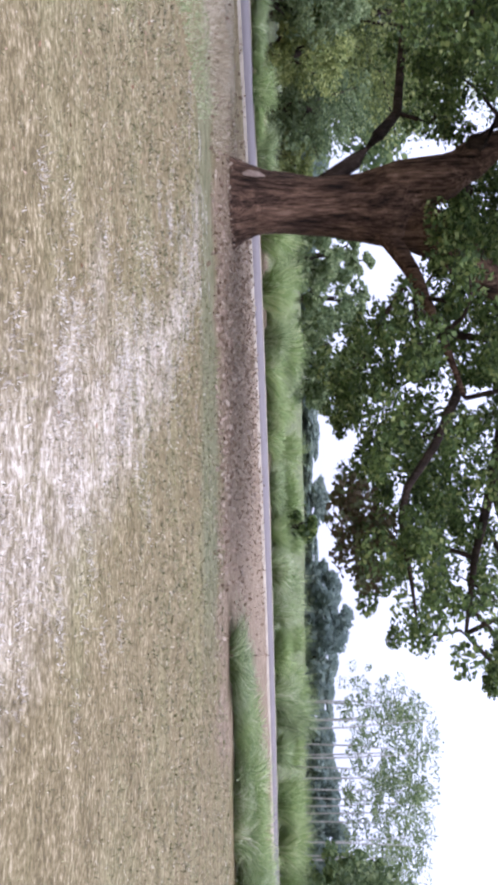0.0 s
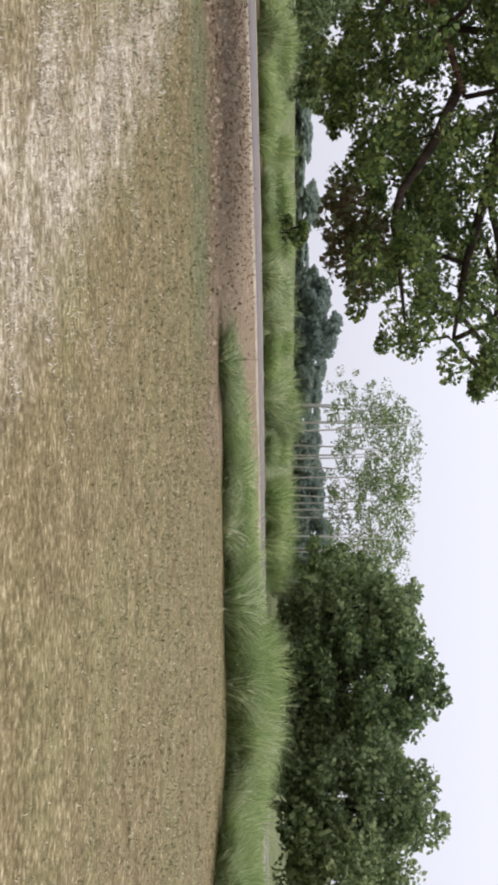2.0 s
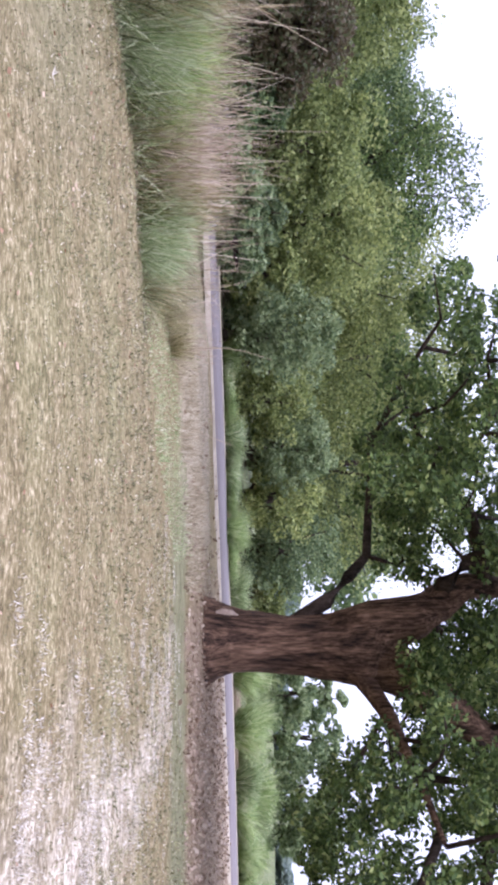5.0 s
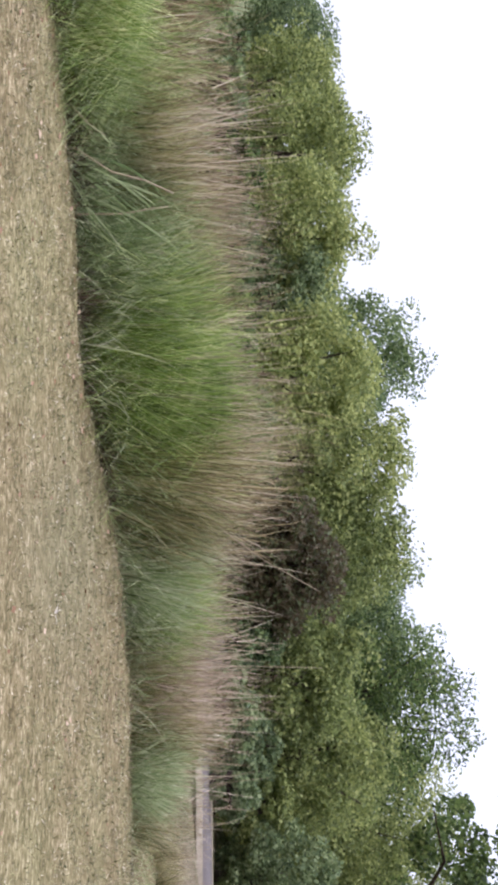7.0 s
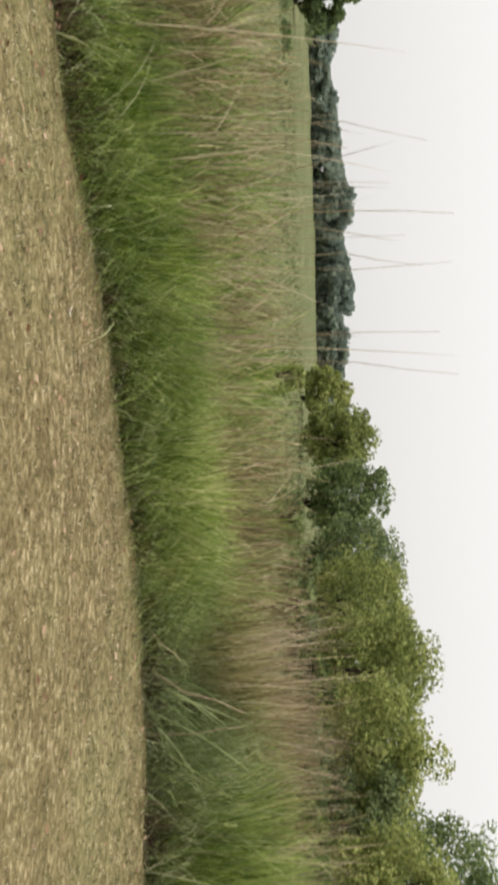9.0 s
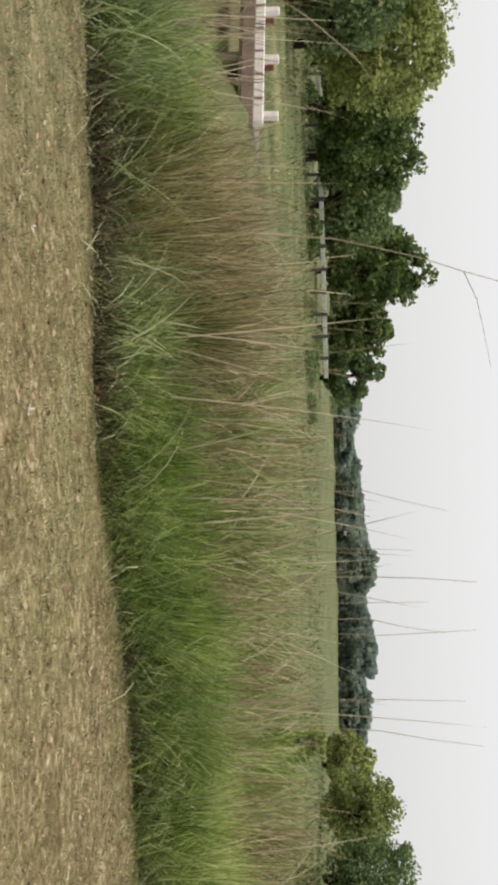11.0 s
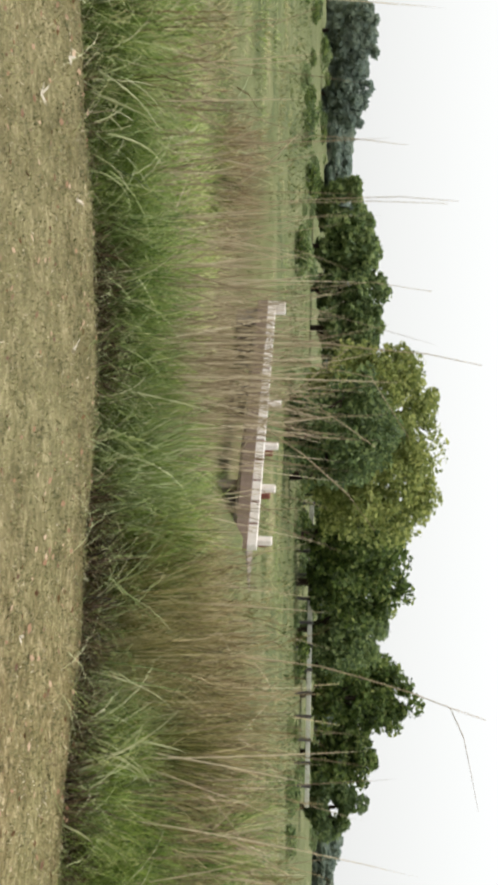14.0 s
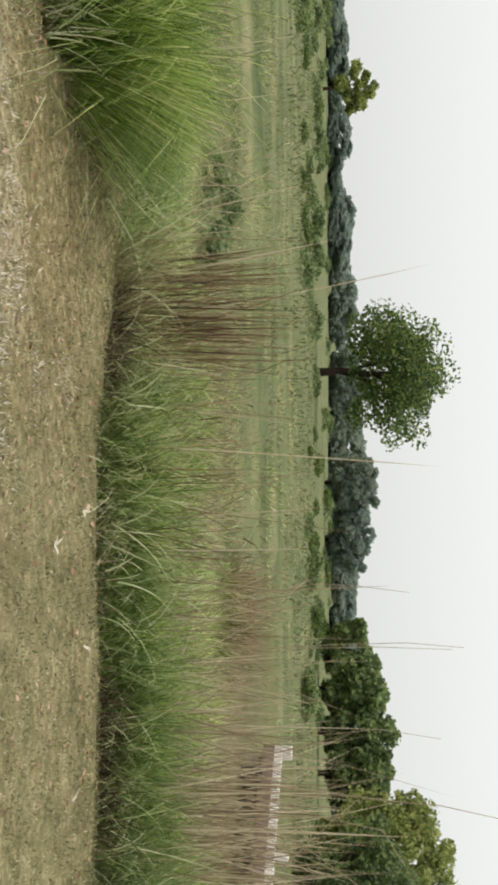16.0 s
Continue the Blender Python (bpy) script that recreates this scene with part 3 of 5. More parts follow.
    for j, row in enumerate(limbs):
        bm = bmesh.new()
        pts = [at(*p) for p in row[:-1]]
        r = row[-1]
        tube(bm, pts, [r * (0.7 if j in (0, 2) else 1), r * 0.9, r * 0.76, r * 0.6, r * 0.45, r * 0.2], 10, 0.1, j)
        part("limb", bm, M_BARK if j < 3 else M_BARK_SHADED, top, smooth=True)
    # clumps of leaves, above a ragged lower edge, with a few gaps of sky
    rng = np.random.default_rng(11)
    low_az, low_el = (-30, -28, -26, -22, -19, -16, -14, -12, -10, -8.8, -6.4, -5, -3.5, -2, 1, 4, 7.5, 8.8, 9.8, 11, 12, 13.5), (9, 7.2, 6.0, 4.4, 3.6, 3.6, 4.6, 5.4, 6.0, 5.0, 3.0, 1.5, 0.9, 0.7, 1.0, 1.4, 1.6, 2.0, 2.8, 4.4, 7.0, 12)
    c, r = [], []
    while len(c) < 860:
        az, el = rng.uniform(-29, 12.5), rng.uniform(0.5, 19)
        off = rng.uniform(-4.2, 4.2)
        span = 1 - ((az + 7.5) / 21.5) ** 2
        if el > 8 + 11 * max(span, 0) ** 0.5:
            continue
        if el < np.interp(az, low_az, low_el) + rng.uniform(0, 0.9):
            continue
        if -9.0 < az < -5.0 and 5.6 < el < 8.2 and rng.uniform() < 0.4 or -13.2 < az < -12.0 and 5.2 < el < 6.6 or -11.8 < az < -9.5 and 5.0 < el < 6.5:
            continue
        if off < 0.5 and (el < 10.5 and abs(az - np.interp(el, (5, 6.3, 7.3, 8.6, 11), (-12.1, -12.3, -12.9, -13.6, -13.5))) < 1.2 or el < 9.5 and abs(az - np.interp(el, (5, 6.6, 7.5, 8.9, 11), (-10, -8.9, -8.2, -7, -6))) < 1.1):
            continue
        if abs(az + 13.5) < 0.8 and 4 < el < 7.2 or abs(az + 11.2) < 0.6 and 5 < el < 7.2:
            continue
        if az < -19 and rng.uniform() < 0.25:
            continue
        if az > -4 and rng.uniform() < 0.23 + 0.33 * max(0.0, az - 5) / 7:
            continue
        c.append(at(az, el, off))
        r.append(rng.uniform(0.25, 0.6))
    for az, el, off in ((-10.3, 5.5, -1.6), (-9.7, 5.9, -1.6), (-9.1, 6.3, -1.5), (-10.1, 6.5, -1.5), (-9.4, 7.0, -1.4), (-8.4, 6.6, -1.6), (-11.4, 8.8, -1.4), (-10.4, 9.2, -1.2), (-8.9, 5.6, -1.6)):
        c.append(at(az, el, off))
        r.append(0.42)
    # boughs from the limbs into the clumps, dark against the sky
    joints = [at(*p) for row in limbs for p in row[2:-1]]
    for k in range(75):
        end = c[int(rng.integers(0, 860))]
        near = sorted(joints, key=lambda p: (p - end).length)
        root = near[int(rng.integers(0, 3))]
        span = (end - root).length
        if span < 0.8 or span > 6.0:
            continue
        bend = (root + end) / 2 + Vector((rng.normal(0, 0.1), rng.normal(0, 0.1), rng.normal(0.1, 0.1))) * span
        bm = bmesh.new()
        tube(bm, [root, root.lerp(bend, 0.6), bend, bend.lerp(end, 0.5) + Vector((0, 0, 0.04 * span)), end], [0.055, 0.045, 0.035, 0.025, 0.01], 5, 0.12, 700 + k)
        part("bough", bm, M_BARK_SHADED, top, smooth=True)
    for k in range(70):
        c.append(at(rng.uniform(-13.0, -6.0), rng.uniform(7.4, 12.5), rng.uniform(1.5, 4.0)))
        r.append(rng.uniform(0.35, 0.6))
    mesh_part("crown", crown_mesh("crown", np.array(c), np.array(r), 150, 0.082, M_LEAF_BIG, 12), top, "spreading crown of deep green leaves")
    c, r = [], []
    for az, el, s in ((3.0, 2.0, 0.5), (3.6, 1.3, 0.5), (4.6, 2.3, 0.5), (5.4, 1.5, 0.45), (2.4, 1.4, 0.4), (4.2, 3.0, 0.4), (6.3, 2.4, 0.4)):
        c.append(at(az, el, -2.5)), r.append(s)
    mesh_part("withered_leaves", crown_mesh("withered_leaves", np.array(c), np.array(r), 150, 0.1, M_LEAF_DRY, 13), top, "brown withered leaves on a hanging branch")
    return tagged(top, "old broad tree with thick brown trunk beside the lane", "tree")


big_tree()

WOOD = "trees of the wood behind the lane"
SORTS = {"dark": M_LEAF_DARK, "light": M_LEAF_LIGHT, "grey": M_LEAF_GREY, "big": M_LEAF_BIG, "dry": M_LEAF_DRY, "far": M_LEAF_HAZED}
tree_seed = 100


def tree_row(text, group, label, size=0.11, name="tree"):
    """Trees out of rows: angle, distance, angle of the top, width, crown base, kind of leaf, leaves."""
    global tree_seed
    for line in text.split(";"):
        az, d, el, w, low, sort, n = line.split()
        tree_seed += 7
        tree(float(az), float(d), el_h(float(el), float(d)), float(w), float(low), SORTS[sort], int(n), size * max(1.0, float(d) / 45), tree_seed, group=group, label=label, name=name)


tree_row("-17.6 50 7.9 7 0 grey 22500;-19.5 47 10.1 10 0 light 27000;-24.5 44 10.0 8 0 light 24000;-28.6 43 9.2 7 0 light 22500;-32.6 40 10.1 6.4 0 big 22500;-35.2 42 8.8 5.5 0 dark 18000;-38.2 42 7.2 5.0 1.2 dark 13500",
         WOOD, "leafy green tree at the wood's edge", 0.088)
tree_row("-30.8 36 6.1 5.0 0 light 19500;-34.4 34 5.4 4.2 0 light 16500;-40.6 36 7.6 5.0 0.7 light 19500;-44.6 35 7.2 4.6 0.4 light 19500;-49.4 41 8.5 5.0 0.8 dark 18000;-48.6 33 6.1 4.4 0.3 light 18000;-52.4 35 3.9 4.0 0 grey 13500",
         WOOD, "yellow-green tree standing in front of the wood", 0.088)
tree_row("-55.2 36 5.3 4.6 0 light 18000;-58.8 40 5.2 4.8 0 light 18000;-61.6 46 4.3 5.0 0 light 15000;-63.8 52 3.7 4.4 0 grey 12000;-66.7 60 3.1 4.6 0 dark 12000;-69.6 64 2.5 4.4 0 light 10500;-71.6 70 1.3 4.0 0 light 7500",
         WOOD, "rounded green tree at the end of the wood", 0.088)
tree_row("-16 62 6.3 9 0 dark 6000;-21 60 6.8 9 0 dark 6000;-26 58 6.8 9 0 dark 6000;-31 56 6.8 9 0 dark 6000;-36 55 5.8 8 0 dark 6000;-40 54 5.3 8 0 dark 6000;-44 54 5.3 8 0 dark 6000;-48 54 5.1 8 0 dark 6000;-52 54 3.0 7 0 dark 5000;-56 56 3.4 7 0 dark 5000;-60 60 2.8 7 0 dark 4000",
         WOOD, "dark tree in the depth of the wood", 0.2)
tree_row("-25.6 34 3.6 3.2 0 grey 10000;-28.4 34 2.0 2.4 0 light 7000;-22.6 36.5 2.2 3.4 0 light 8000;-20.4 37 3.4 3.0 0 grey 9000;-17.8 38 2.4 3.0 0 light 8000;-15.4 40 3.2 3.6 0 grey 9000;-31.4 33 1.0 2.4 0 grey 5000;-13.4 42 1.0 2.6 0 light 4000",
         "bushes along the lane", "grey-green bush growing beside the lane", 0.085, "bush")
tree_row("-39.4 31 4.2 3.4 0.2 dry 14000;-41.4 30 3.2 2.2 0 dry 7000;-37.6 31 2.6 2.2 0 dry 6000", "bushes along the lane", "dark withered brown bush before the wood", 0.085, "bush")
tree_row("-72.6 24 -0.1 0.9 0 light 1800", "bushes along the lane", "small yellow-green bush behind the tall grass", 0.08, "bush")
tree_row("-46 27 1.0 3.0 0 dark 6000;-50 26 0.4 2.6 0 big 6000;-54 27 0.2 2.8 0 dark 6000;-58 29 0.2 3.0 0 big 6000;-62 31 0.0 3.0 0 dark 5000;-66 35 -1.0 2.4 0 dark 4000;-42.5 31 1.2 3.0 0 dark 6000;-36.4 31 1.0 2.6 0 dark 6000;-33 29 0.3 2.6 0 grey 6000;-30 30 0.2 2.4 0 grey 5000",
         "undergrowth before the wood", "low dark undergrowth bush before the wood", 0.1, "bush")
tree_row("-8.6 54 1.8 3.0 0 grey 4000;-8.8 62 3.2 2.8 1.4 grey 1800;-4.6 52 3.2 4.0 0 grey 5500;-6.8 58 3.0 3.6 0.8 grey 3200;-2.6 50 3.4 3.0 0.6 grey 5000;3.9 47 0.7 1.6 0 big 2500",
         "trees beyond the lane", "slim grey-green tree with hanging leaves beyond the lane", 0.12)

# trees beyond the hedge
tree_row("22.2 58 6.5 6.6 0 grey 16000;25.0 56 7.4 6.0 0 dark 16000;28.0 57 5.9 6.0 0 grey 15000;30.5 54 7.3 6.4 0 grey 16000;34.4 52 5.8 7.0 0 grey 15000;39.0 52 6.3 7.0 0 dark 10000;20.6 66 4.3 5.0 0 dark 8000",
         "dark trees behind the hedge", "dense dark green tree behind the tall grass hedge", 0.15)


def distant_trees():
    """The hazy line of trees round the horizon."""
    rr = random.Random(5)
    kinds = []
    for k in range(4):
        rng = np.random.default_rng(300 + k)
        u = rng.normal(size=(40, 3))
        u /= np.linalg.norm(u, axis=1)[:, None]
        c = u * rng.uniform(0.4, 1, (40, 1)) ** 0.4 * np.array([0.55, 0.55, 0.47])
        c[:, 2] += 0.46
        kinds.append(crown_mesh("crown", c, rng.uniform(0.16, 0.24, 40), 70, 0.095, M_LEAF_HAZED, 310 + k))
    line_az = (-150, -147, -144, -141, -138, -135, -131, -126, -122, -119.5, -117, -112, -100, -90, -86, -83, -78, -73, -60, -20, -8, 4, 7, 9, 11, 14, 18, 22, 40)
    line_el = (0.9, 0.8, 1.2, 0.5, 1.0, 1.3, 1.4, 1.8, 1.5, 0.7, 1.5, 1.6, 1.2, 0.9, 1.0, 1.4, 1.3, 1.2, 1.0, 1.0, 0.6, 0.6, 1.2, 1.9, 1.4, 1.5, 1.8, 1.6, 1.2)
    az = -150.0
    while az < 40:
        az += rr.uniform(0.9, 1.8)
        d = rr.uniform(190, 250)
        h = el_h(float(np.interp(az, line_az, line_el)) + rr.uniform(-0.65, 0.25), d)
        top = new("distant_tree")
        top.location = polar(az, d, -0.1)
        w = rr.uniform(6, 10)
        crown = mesh_part("crown", rr.choice(kinds), top)
        crown.scale = (w, w, h)
        bm = bmesh.new()
        tube(bm, [(0, 0, 0), (0.1, 0, h * 0.3), (0, 0.1, h * 0.6)], [0.25, 0.2, 0.08], 6, 0.1, 1)
        part("trunk", bm, M_BARK_DARK, top)
        tagged(top, "distant tree in the hazy line beyond the field", "tree", "distant tree line")


distant_trees()


def poplar(az, d, height, seed):
    """A slim tree with a bare pale stem and a thin, airy crown."""
    rng = np.random.default_rng(seed)
    top = new("poplar")
    top.location = polar(az, d, -0.05)
    lean = rng.uniform(-0.07, 0.07)
    bm = bmesh.new()
    tube(bm, [(0, 0, 0), (lean * 2, 0, height * 0.4), (lean * height, 0, height * 0.95)], [0.065, 0.052, 0.02], 6, 0.05, seed)
    part("trunk", bm, M_BARK_PALE, top, "straight slender pale trunk", True)
    k = 26
    c = np.stack([rng.normal(0, 0.9, k) + lean * height * 0.7, rng.normal(0, 0.95, k), height * (0.42 + 0.6 * rng.uniform(0, 1, k) ** 0.8)], 1)
    mesh_part("crown", crown_mesh("crown", c, rng.uniform(0.3, 0.7, k), 36, 0.11, M_LEAF_GREY, seed), top, "thin airy crown of grey-green leaves")
    return tagged(top, "slender poplar with bare pale trunk", "tree", "row of poplars")


for j in range(20):
    rr = random.Random(j)
    poplar(11.9 + j * 0.41 + rr.uniform(-0.28, 0.28), 78 + rr.uniform(-4, 4), 9.4 - 0.09 * j + rr.uniform(-0.9, 0.6) - (1.5 if j < 2 else 0), 500 + j)

# far side of the field
tree_row("-106.8 42 4.0 4.2 -0.3 dark 14000;-108.4 47 5.8 4.6 0.2 light 14000;-104.8 48 5.8 5.4 0.2 light 16000;-102.0 58 4.9 5.0 0 big 11000;-99.8 62 4.4 4.6 0 big 10000;-97.6 66 3.2 5.0 0 dark 8000;-94.6 78 4.5 5.6 0.4 big 10000;-96.0 84 2.8 6.0 0 dark 6000;-92.0 82 2.8 4.4 0 big 7000;-89.6 86 2.0 4.6 0 dark 5000;-100.5 80 2.6 6.0 0 dark 5000;-104 80 2.8 7.0 0 dark 5000",
         "trees round the field", "bushy green tree at the far side of the field", 0.13)
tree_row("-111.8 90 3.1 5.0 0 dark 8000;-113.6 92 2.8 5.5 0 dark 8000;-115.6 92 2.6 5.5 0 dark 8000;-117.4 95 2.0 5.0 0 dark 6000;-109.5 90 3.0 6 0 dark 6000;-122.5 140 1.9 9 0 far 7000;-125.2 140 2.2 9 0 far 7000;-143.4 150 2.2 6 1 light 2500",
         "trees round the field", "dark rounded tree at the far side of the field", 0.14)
tree(-130.4, 88, el_h(5.6, 88), 11.6, 1.4, M_LEAF_BIG, 13000, 0.2, 903, stem=0.27, ragged=0.5, label="lone round-crowned tree standing in the green field")


# ---- grass ----
def mound(rng, n, spread, tilt, droop, width, short=0.3, even=0.14, steps=3):
    """Fine blades that spring from a small root and bow outwards into a soft dome one metre high."""
    shoot = rng.integers(0, 22, n)
    sa, sr = rng.uniform(0, 2 * np.pi, 22), spread * rng.uniform(0.02, 1, 22) ** 0.55
    a, r = sa[shoot] + rng.normal(0, 0.34, n), np.clip(sr[shoot] + rng.normal(0, spread * 0.2, n), 0, None)
    root = np.stack([np.cos(a) * r, np.sin(a) * r, np.zeros(n)], 1)
    length = rng.uniform(0.9, 1.06, 22)[shoot] * (1 - even * np.abs(rng.normal(0, 1, n)))
    length *= np.where(rng.uniform(0, 1, n) < short, rng.uniform(0.35, 0.8, n), 1.0)
    lean = np.clip(1.25 * tilt * (r / spread) * rng.uniform(0.5, 1.2, n) + rng.normal(0, 0.09, n), 0, 1.2)
    co, q, t = blades(rng, root, a + rng.normal(0, 0.3, n), length, lean, np.abs(rng.normal(droop + 0.14, 0.17, n)), width / 0.8 * rng.uniform(0.6, 1.35, n), steps)
    co[:, :2] *= 0.8
    top = np.percentile(co[:, 2].reshape(n, -1).max(1), 93)
    co[:, 2] = co[:, 2] / top - 0.04
    return co, q, t


def clump_mesh(mat, n, spread, tilt, droop, width, seed, stalk_mat=None, stalks=0, stalk_h=1.0, sway=0.12, cane=(0.6, 0.004, 0.008), arching=0, thatch=0, curls=0, tips=0, low=1.0):
    """A tussock's meshes: a dome of blades, dry stalks with side leaves, long arching blades, brown thatch and curled dead blades."""
    rng = np.random.default_rng(seed)
    made = []
    co, q, t = mound(rng, n, spread, tilt, droop, width, steps=3 if n > 700 else 2)
    co[:, 2] *= low
    made.append(grid_mesh("foliage", co, q, t, [mat]))
    if stalks:
        # stalks lean together in sheaves
        sheaf = rng.integers(0, 4, stalks)
        a, r = rng.uniform(0, 2 * np.pi, 4)[sheaf] + rng.normal(0, 0.9, stalks), spread * rng.uniform(0, 1.2, stalks) ** 0.6
        root = np.stack([np.cos(a) * r, np.sin(a) * r, np.full(stalks, -0.04)], 1)
        way, tilt_s, L = a + rng.normal(0, 0.6, stalks), np.abs(rng.normal(sway, sway * 0.8, stalks)), stalk_h * rng.uniform(cane[0] + 0.1, 1.08, stalks)
        co, q, t = blades(rng, root, way, L, tilt_s, np.abs(rng.normal(0.05, 0.06, stalks)), rng.uniform(cane[1], cane[2], stalks), 5, None, 0.5)
        made.append(grid_mesh("dry_growth", co, q, t, [stalk_mat]))
        if tips:
            # withered side leaves and tips along the upper stalks
            k = rng.integers(0, stalks, tips)
            f = rng.uniform(0.35, 0.97, tips)
            at = root[k] + np.stack([np.cos(way[k]) * np.sin(tilt_s[k]), np.sin(way[k]) * np.sin(tilt_s[k]), np.cos(tilt_s[k])], 1) * (L[k] * f)[:, None]
            co, q, t = blades(rng, at, rng.uniform(0, 6.28, tips), rng.uniform(0.12, 0.34, tips), np.abs(rng.normal(0.45, 0.25, tips)), np.abs(rng.normal(0.55, 0.35, tips)), rng.uniform(0.004, 0.009, tips), 3)
            made.append(grid_mesh("side_leaves", co, q, t, [stalk_mat]))
    if arching:
        a, r = rng.uniform(0, 2 * np.pi, arching), spread * rng.uniform(0.3, 1.2, arching)
        root = np.stack([np.cos(a) * r, np.sin(a) * r, np.full(arching, -0.05)], 1)
        co, q, t = blades(rng, root, a + rng.normal(0, 0.5, arching), rng.uniform(0.7, 1.3, arching), np.clip(np.abs(rng.normal(0.4, 0.2, arching)), 0, 0.8), np.clip(np.abs(rng.normal(0.65, 0.2, arching)), 0, 1.0), rng.uniform(0.007, 0.014, arching), 6)
        made.append(grid_mesh("arching_growth", co, q, t, [M_ARCH]))
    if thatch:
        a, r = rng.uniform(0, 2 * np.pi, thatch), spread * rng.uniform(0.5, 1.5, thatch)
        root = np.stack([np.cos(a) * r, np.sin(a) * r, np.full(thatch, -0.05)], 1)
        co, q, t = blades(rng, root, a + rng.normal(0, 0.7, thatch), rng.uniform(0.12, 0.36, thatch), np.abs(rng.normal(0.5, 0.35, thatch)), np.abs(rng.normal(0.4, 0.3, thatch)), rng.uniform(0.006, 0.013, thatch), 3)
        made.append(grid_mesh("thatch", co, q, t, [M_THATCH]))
    if curls:
        a, r = rng.uniform(0, 2 * np.pi, curls), spread * rng.uniform(0.7, 1.6, curls)
        root = np.stack([np.cos(a) * r, np.sin(a) * r, rng.uniform(0.0, 0.12, curls)], 1)
        co, q, t = blades(rng, root, a + rng.normal(0, 0.6, curls), rng.uniform(0.22, 0.5, curls), np.abs(rng.normal(0.5, 0.3, curls)), np.abs(rng.normal(1.0, 0.35, curls)), rng.uniform(0.006, 0.011, curls), 6)
        made.append(grid_mesh("curled_blades", co, q, t, [M_DEAD]))
    return made


TUFTS = {
    "fresh": [clump_mesh(M_GRASS, 2400, 0.3, 0.68, 0.72, 0.0058, 40 + k, M_STRAW, 8, 1.1, arching=85, thatch=300, curls=46) for k in range(5)],
    "lush": [clump_mesh(M_BASE, 1500, 0.3, 0.55, 0.55, 0.008, 140 + k, M_CANE, 24, 1.7, 0.1, (0.5, 0.004, 0.008), arching=70, thatch=280, curls=46, tips=40) for k in range(4)],
    "dark": [clump_mesh(M_BASE, 1500, 0.3, 0.55, 0.6, 0.008, 240 + k, M_STRAW, 10, 1.2, 0.2, arching=90, thatch=300, curls=60, tips=20) for k in range(4)],
    "olive": [clump_mesh(M_GRASS_DULL, 1400, 0.3, 0.5, 0.45, 0.008, 45 + k, M_REED, 60, 1.3, 0.16, arching=60, thatch=340, curls=40, tips=90) for k in range(4)],
    "blue": [clump_mesh(M_GRASS_BLUE, 1900, 0.28, 0.6, 0.6, 0.006, 60 + k, M_STRAW, 8, 1.1, arching=60, thatch=240, curls=36) for k in range(4)],
    "dull": [clump_mesh(M_GRASS_DULL, 420, 0.3, 0.5, 0.6, 0.011, 50 + k, M_REED, 42, 1.12, 0.12, arching=16, tips=90, low=0.8) for k in range(5)],
    "green": [clump_mesh(M_GRASS, 480, 0.32, 0.6, 0.7, 0.012, 55 + k, M_REED, 8, 1.0, 0.2, arching=10) for k in range(4)],
    "deep": [clump_mesh(M_BASE, 480, 0.32, 0.6, 0.65, 0.012, 155 + k, M_REED, 8, 1.0, 0.2, arching=8) for k in range(4)],
    "cane": [clump_mesh(M_GRASS_DULL, 260, 0.34, 0.4, 0.5, 0.012, 90 + k, M_CANE, 85, 1.0, 0.1, (0.55, 0.005, 0.01), 12, tips=110, low=0.6) for k in range(4)],
    "reed": [clump_mesh(M_GRASS_DULL, 420, 0.3, 0.5, 0.5, 0.009, 70 + k, M_CANE, 44, 1.0, 0.11, (0.68, 0.008, 0.014), 14, 160, 20, 30, 0.42) for k in range(3)],
    "plume": [clump_mesh(M_GRASS_DULL, 360, 0.32, 0.6, 0.6, 0.011, 80 + k, M_PLUME, 70, 1.0, 0.26, (0.6, 0.004, 0.008), 14, tips=190, low=0.68) for k in range(4)],
    "soft": [clump_mesh(M_HEDGE, 1000, 0.34, 0.6, 0.55, 0.015, 400 + k, M_STRAW, 3, 1.0) for k in range(4)],
    "pale": [clump_mesh(M_GRASS_BLUE, 1000, 0.34, 0.6, 0.55, 0.015, 410 + k, M_STRAW, 3, 1.0) for k in range(3)],
}
LABELS = {
    "fresh": "bright green tussock of tall arching grass", "olive": "olive green tussock with dry brown stalks", "green": "tall rough green grass tussock", "dull": "mixed green and straw tall grass tussock",
    "lush": "deep green tussock with upright brown canes", "dark": "deep green tussock with curled dead blades at its foot", "deep": "deep green tall grass tussock", "cane": "thicket of thin brown canes with withered leaves",
    "blue": "grey-green tussock of long arching grass", "reed": "upright clump of dry brown reeds", "plume": "tussock topped with pale pinkish flower stalks",
    "soft": "soft yellow-green mound of tall grass", "pale": "soft blue-green mound of tall grass",
}


def tussock(sort, az, d, h, seed, wide=1.0, group="tall grass along the bank"):
    rr = random.Random(seed)
    ob = new("grass_mound" if sort in ("soft", "pale") else "grass_tussock")
    for me in TUFTS[sort][seed % len(TUFTS[sort])]:
        mesh_part(me.name.split(".")[0], me, ob)
    p = polar(az, d, float(ground_z(az, d)) - 0.02)
    ob.matrix_world = Matrix.Translation(p) @ Matrix.Rotation(rr.uniform(0, 6.28), 4, "Z") @ Matrix.Diagonal((wide, wide, h, 1))
    return tagged(ob, LABELS[sort], "grass", group)


